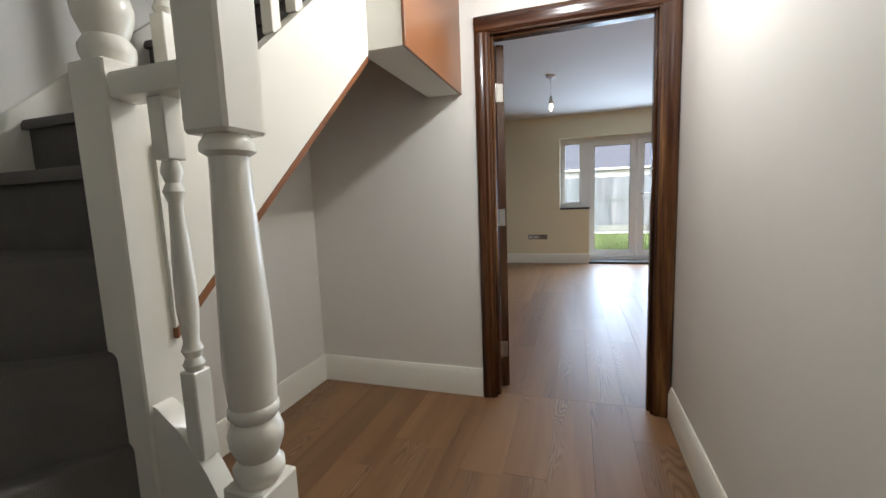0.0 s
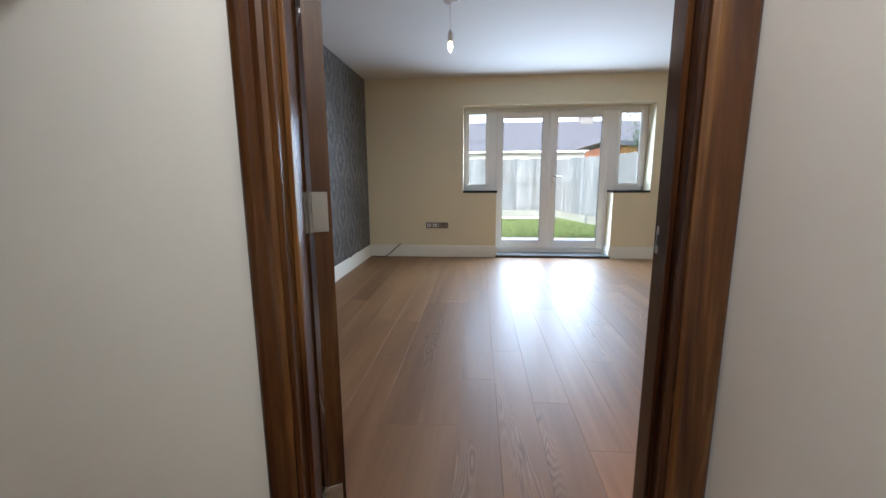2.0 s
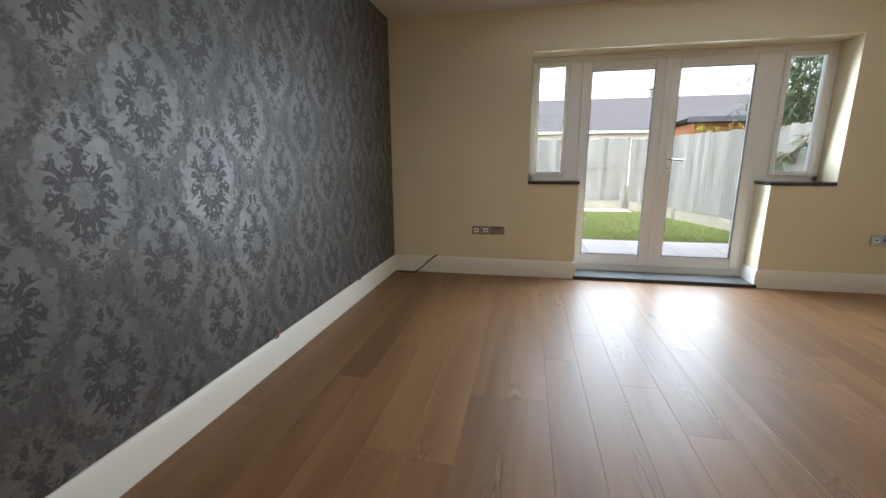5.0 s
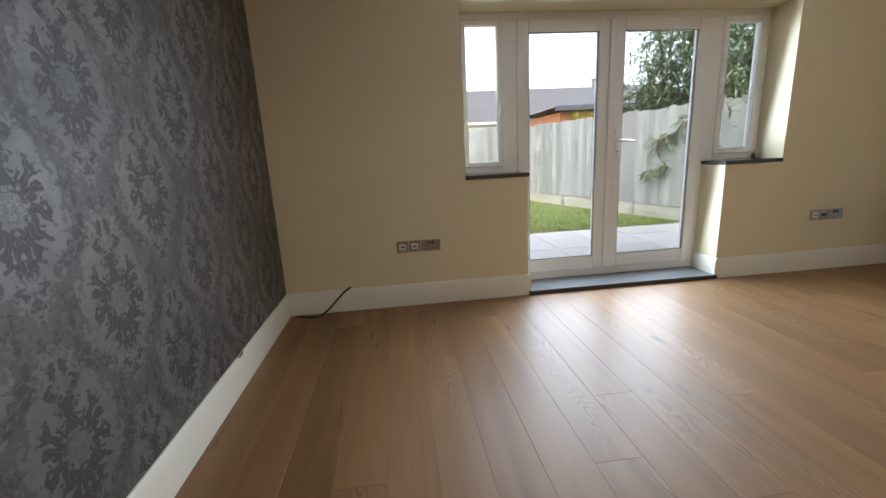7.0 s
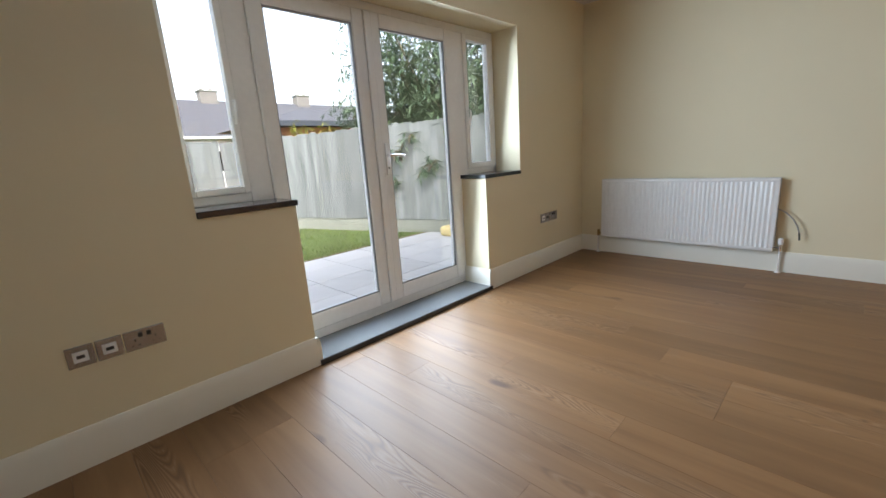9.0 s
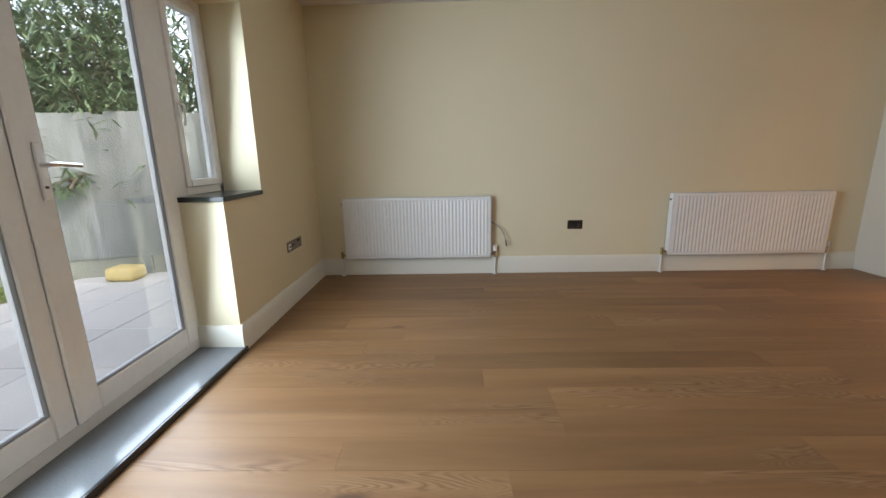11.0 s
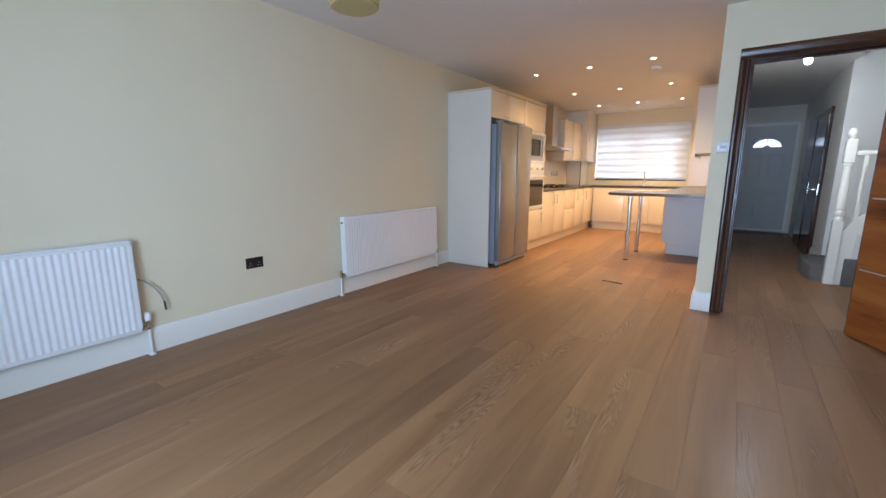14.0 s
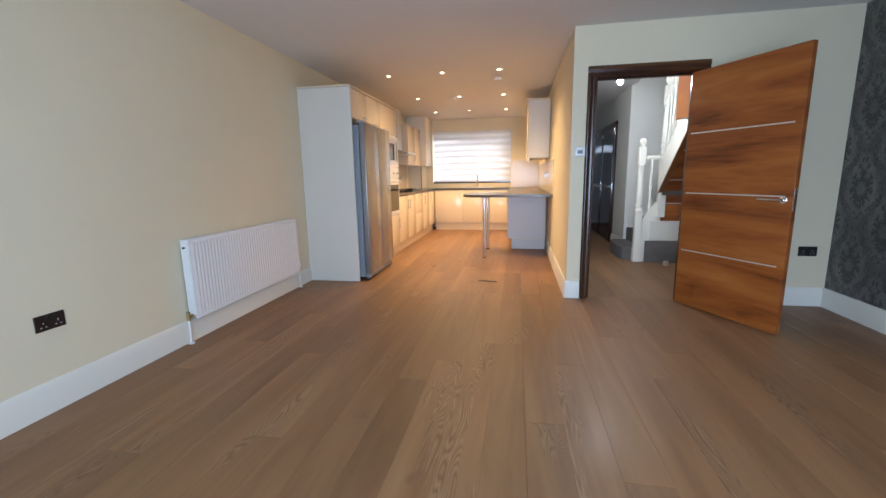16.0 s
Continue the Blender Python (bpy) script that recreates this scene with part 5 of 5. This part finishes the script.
LEAF = leaf_material("bamboo_leaf", (0.06, 0.105, 0.055), (0.17, 0.23, 0.12))
YLEAF = leaf_material("yellow_leaf", (0.20, 0.22, 0.03), (0.40, 0.36, 0.06))
BARK = timber("bark", [(0.2, (0.05, 0.035, 0.02)), (0.8, (0.16, 0.12, 0.08))], "z", 6, 8, 0.9, 0.0, 0.5)


def shrub(name, base, tips, leaves, material, label, spread=0.35, size=0.16, seed=1):
    """Several arching stems from a base, with narrow drooping leaves in clumps along them."""
    rr = random.Random(seed)
    s = thing(name, Matrix.Translation(base), label, "shrub")
    vs, fs = [], []
    for tip in tips:
        a, b = Vector(base), Vector(tip)
        mid = a.lerp(b, 0.55) + Vector((rr.uniform(-0.2, 0.2), rr.uniform(-0.2, 0.2), 0.35))
        line_ = [a * (1 - t) ** 2 + mid * 2 * t * (1 - t) + b * t * t for t in (0, 0.15, 0.3, 0.45, 0.6, 0.75, 0.9, 1.0)]
        st = bmesh.new()
        tube(line_[:4], 0.03, 6, st)
        tube(line_[3:], 0.015, 6, st)
        part("stem", st, BARK, s)
        for _ in range(leaves // len(tips)):
            t = 0.35 + 0.65 * rr.random()
            c = a * (1 - t) ** 2 + mid * 2 * t * (1 - t) + b * t * t
            c = c + Vector((rr.gauss(0, spread), rr.gauss(0, spread), rr.gauss(0, spread * 0.7)))
            for _ in range(3):
                yaw, drop = rr.uniform(0, 6.283), rr.uniform(-0.9, 0.25)
                d = Vector((math.cos(yaw) * math.cos(drop), math.sin(yaw) * math.cos(drop), math.sin(drop)))
                sd = d.cross(Vector((0, 0, 1))).normalized() * size * 0.085
                ln = size * rr.uniform(0.6, 1.2)
                k = len(vs)
                vs += [c, c + d * ln * 0.4 + sd, c + d * ln + Vector((0, 0, -0.02)), c + d * ln * 0.4 - sd]
                fs.append((k, k + 1, k + 2, k + 3))
    me_ = bpy.data.meshes.new("foliage")
    me_.from_pydata(vs, [], fs)
    me_.materials.append(material)
    crown = new("foliage", me_)
    me_.transform(Matrix.Translation(-Vector(base)))
    crown.parent = s
    return s


rb = random.Random(11)
shrub("bamboo", (5.3, 10.4, G - 0.02), [(4.35 + rb.uniform(0, 1.6), 8.6 + rb.uniform(0, 3.6), rb.uniform(2.0, 3.8)) for _ in range(18)], 6000, LEAF, "dense green bamboo overhanging the garden fence", 0.30, 0.22, 3)
shrub("tree", (5.0, 12.6, G - 0.02), [(4.4 + rb.uniform(-0.3, 1.2), 11.6 + rb.uniform(0, 2.0), rb.uniform(2.2, 3.4)) for _ in range(12)], 3000, LEAF, "leafy green tree behind the garden fence", 0.28, 0.18, 4)
shrub("shrub", (4.2, 14.2, G - 0.02), [(3.6 + rb.uniform(0, 0.9), 13.6 + rb.uniform(0, 1.2), rb.uniform(1.6, 1.95)) for _ in range(8)], 900, YLEAF, "yellow-green shrub behind the fence", 0.16, 0.15, 6)
for sy, sz in ((10.6, 1.30), (10.9, 1.05), (10.3, 0.85), (11.1, 0.55)):
    shrub("bamboo_sprig", (fence_x(sy) + 0.02, sy, sz), [(fence_x(sy) - 0.28, sy - 0.12, sz + 0.05), (fence_x(sy) - 0.2, sy + 0.22, sz - 0.05)], 26, LEAF, "bamboo sprig poking through the fence boards", 0.06, 0.20, int(sy * 10))

# houses behind the garden
ROOF = Nodes("roof_tiles")
rx, ry, rz_ = ROOF.split(ROOF.coords())
row = ROOF.math("FRACT", ROOF.math("MULTIPLY", rz_, 6.0))
ROOF.set(Base_Color=ROOF.mix(ROOF.noise(ROOF.coords(), 3, 5), (0.060, 0.060, 0.066), (0.105, 0.105, 0.115)), Roughness=0.85)
ROOF.bump(row, 0.8, 0.06)
RENDERW = paint("house_render", (0.70, 0.68, 0.64), 0.85, 30, 0.2, 0.08, 1)
BRICK = paint("orange_brick", (0.42, 0.17, 0.08), 0.85, 30, 0.3, 0.3, 6)
CHIM = paint("chimney_brick", (0.19, 0.175, 0.155), 0.85, 30, 0.3, 0.3, 6)
SLATE = plain("dark_fascia", (0.035, 0.04, 0.05), 0.5)


def bungalow(x0, x1, y0, y1, eaves, ridge, chimneys):
    hs = thing("bungalow", Matrix.Translation(((x0 + x1) / 2, y0, G)), "low pale bungalow with a grey tiled roof and chimneys", "house")
    part("wall", box(x0, x1, y0 + 0.4, y1 - 0.4, G - 0.3, eaves), RENDERW, hs, smooth=False)
    ym = (y0 + y1) / 2
    part("roof", prism([(y0, eaves), (ym, ridge), (y1, eaves), (y1, eaves - 0.12), (ym, ridge - 0.15), (y0, eaves - 0.12)], "x", x0 - 0.3, x1 + 0.3), ROOF.mat, hs, smooth=False)
    part("gutter", box(x0 - 0.3, x1 + 0.3, y0 - 0.12, y0 - 0.005, eaves - 0.16, eaves - 0.05, 0.02), UPVC, hs)
    for cx in chimneys:
        ch = part("chimney", box(cx - 0.42, cx + 0.42, ym - 0.3, ym + 0.3, ridge - 0.4, ridge + 0.40, 0.02), CHIM, hs)
        part("chimney_cap", box(cx - 0.5, cx + 0.5, ym - 0.35, ym + 0.35, ridge + 0.41, ridge + 0.48, 0.02), CONC, ch)
        for o_ in (-0.22, 0.22):
            part("chimney_pot", turned([(0.11, ridge + 0.48), (0.10, ridge + 0.60)], 14, at=(cx + o_, ym, 0)), CHIM, ch)
    for k in range(int((x1 - x0) / 3.5)):
        wx = x0 + 1.5 + 3.5 * k
        wd = part("window", ring(wx, wx + 1.5, 1.0, 2.1, 0.07, y0 + 0.36, y0 + 0.399), UPVC, hs)
        part("pane", box(wx + 0.07, wx + 1.43, y0 + 0.385, y0 + 0.398, 1.07, 2.03), OVENGLASS, wd)


bungalow(-14.0, 16.5, 27.0, 33.0, 2.75, 4.75, (-4.0, 6.9, 12.2))
ann = thing("outbuilding", Matrix.Translation((8, 19, G)), "brick outbuilding with a low dark roof beyond the fence", "house")
part("wall", box(5.0, 14.0, 18.6, 22.0, G - 0.3, 2.35), BRICK, ann, smooth=False)
hip = bmesh.new()
hv = [hip.verts.new(c) for c in ((4.6, 18.0, 2.46), (14.4, 18.0, 2.46), (14.4, 22.6, 2.46), (4.6, 22.6, 2.46), (7.0, 20.3, 3.15), (12.0, 20.3, 3.15))]
for q in ((3, 2, 1, 0), (0, 1, 5, 4), (1, 2, 5), (2, 3, 4, 5), (3, 0, 4)):
    hip.faces.new([hv[k] for k in q])
part("roof", hip, ROOF.mat, ann, smooth=False)
part("fascia", box(4.58, 14.42, 17.95, 17.995, 2.34, 2.50), SLATE, ann)

# loose bits on the floor
can = turned([(0.030, 0.001), (0.033, 0.002), (0.035, 0.05), (0.0355, 0.052), (0.034, 0.052), (0.032, 0.006), (0.0, 0.005)], 24, at=(-0.878, 0.465, 0))
solid("tin", can, STEEL, "small open steel tin on the hall floor beside the stairs", "tin")
solid("timber_strip", prism([(-0.015, 0.0005), (0.015, 0.0005), (0.013, 0.006), (-0.013, 0.006)], "x", 0, 0.218), TRIMWOOD, "thin dark timber offcut lying on the floor", "offcut").matrix_world = pose(1.481, 1.935, 0, 0, 0, 171.8)

# ---- floor boards ----
BW = 0.19
rf = random.Random(21)
strips = {}


def boards(x0, x1, y0, y1):
    """Oak planks along y on a common grid across all rooms."""
    i = math.floor((x0 + 0.525) / BW)
    while -0.525 + i * BW < x1 - 0.002:
        a, b = max(x0, -0.525 + i * BW), min(x1, -0.525 + (i + 1) * BW)
        start = strips.setdefault(i, rf.uniform(0.2, 1.9))
        y = y0 - (start if y0 > 2 else (start * 1.7) % 1.9)
        while y < y1:
            c, d = max(y, y0), min(y + 1.9, y1)
            if d - c > 0.03 and b - a > 0.01:
                p = box(-(b - a) / 2 + 0.0003, (b - a) / 2 - 0.0003, -(d - c) / 2 + 0.0003, (d - c) / 2 - 0.0003, -0.011, 0.0, 0.0005)
                ob = new("board", mesh_of("board", p, OAK, False))
                ob.parent = FLOOR
                ob.location = ((a + b) / 2, (c + d) / 2, 0)
            y += 1.9
        i += 1


boards(XW, XE, 2.43, YN)
boards(XK, XE, YK, 2.43)
boards(XH, XP, YF, 2.43)
boards(XW, XH, 0.66, 2.37)
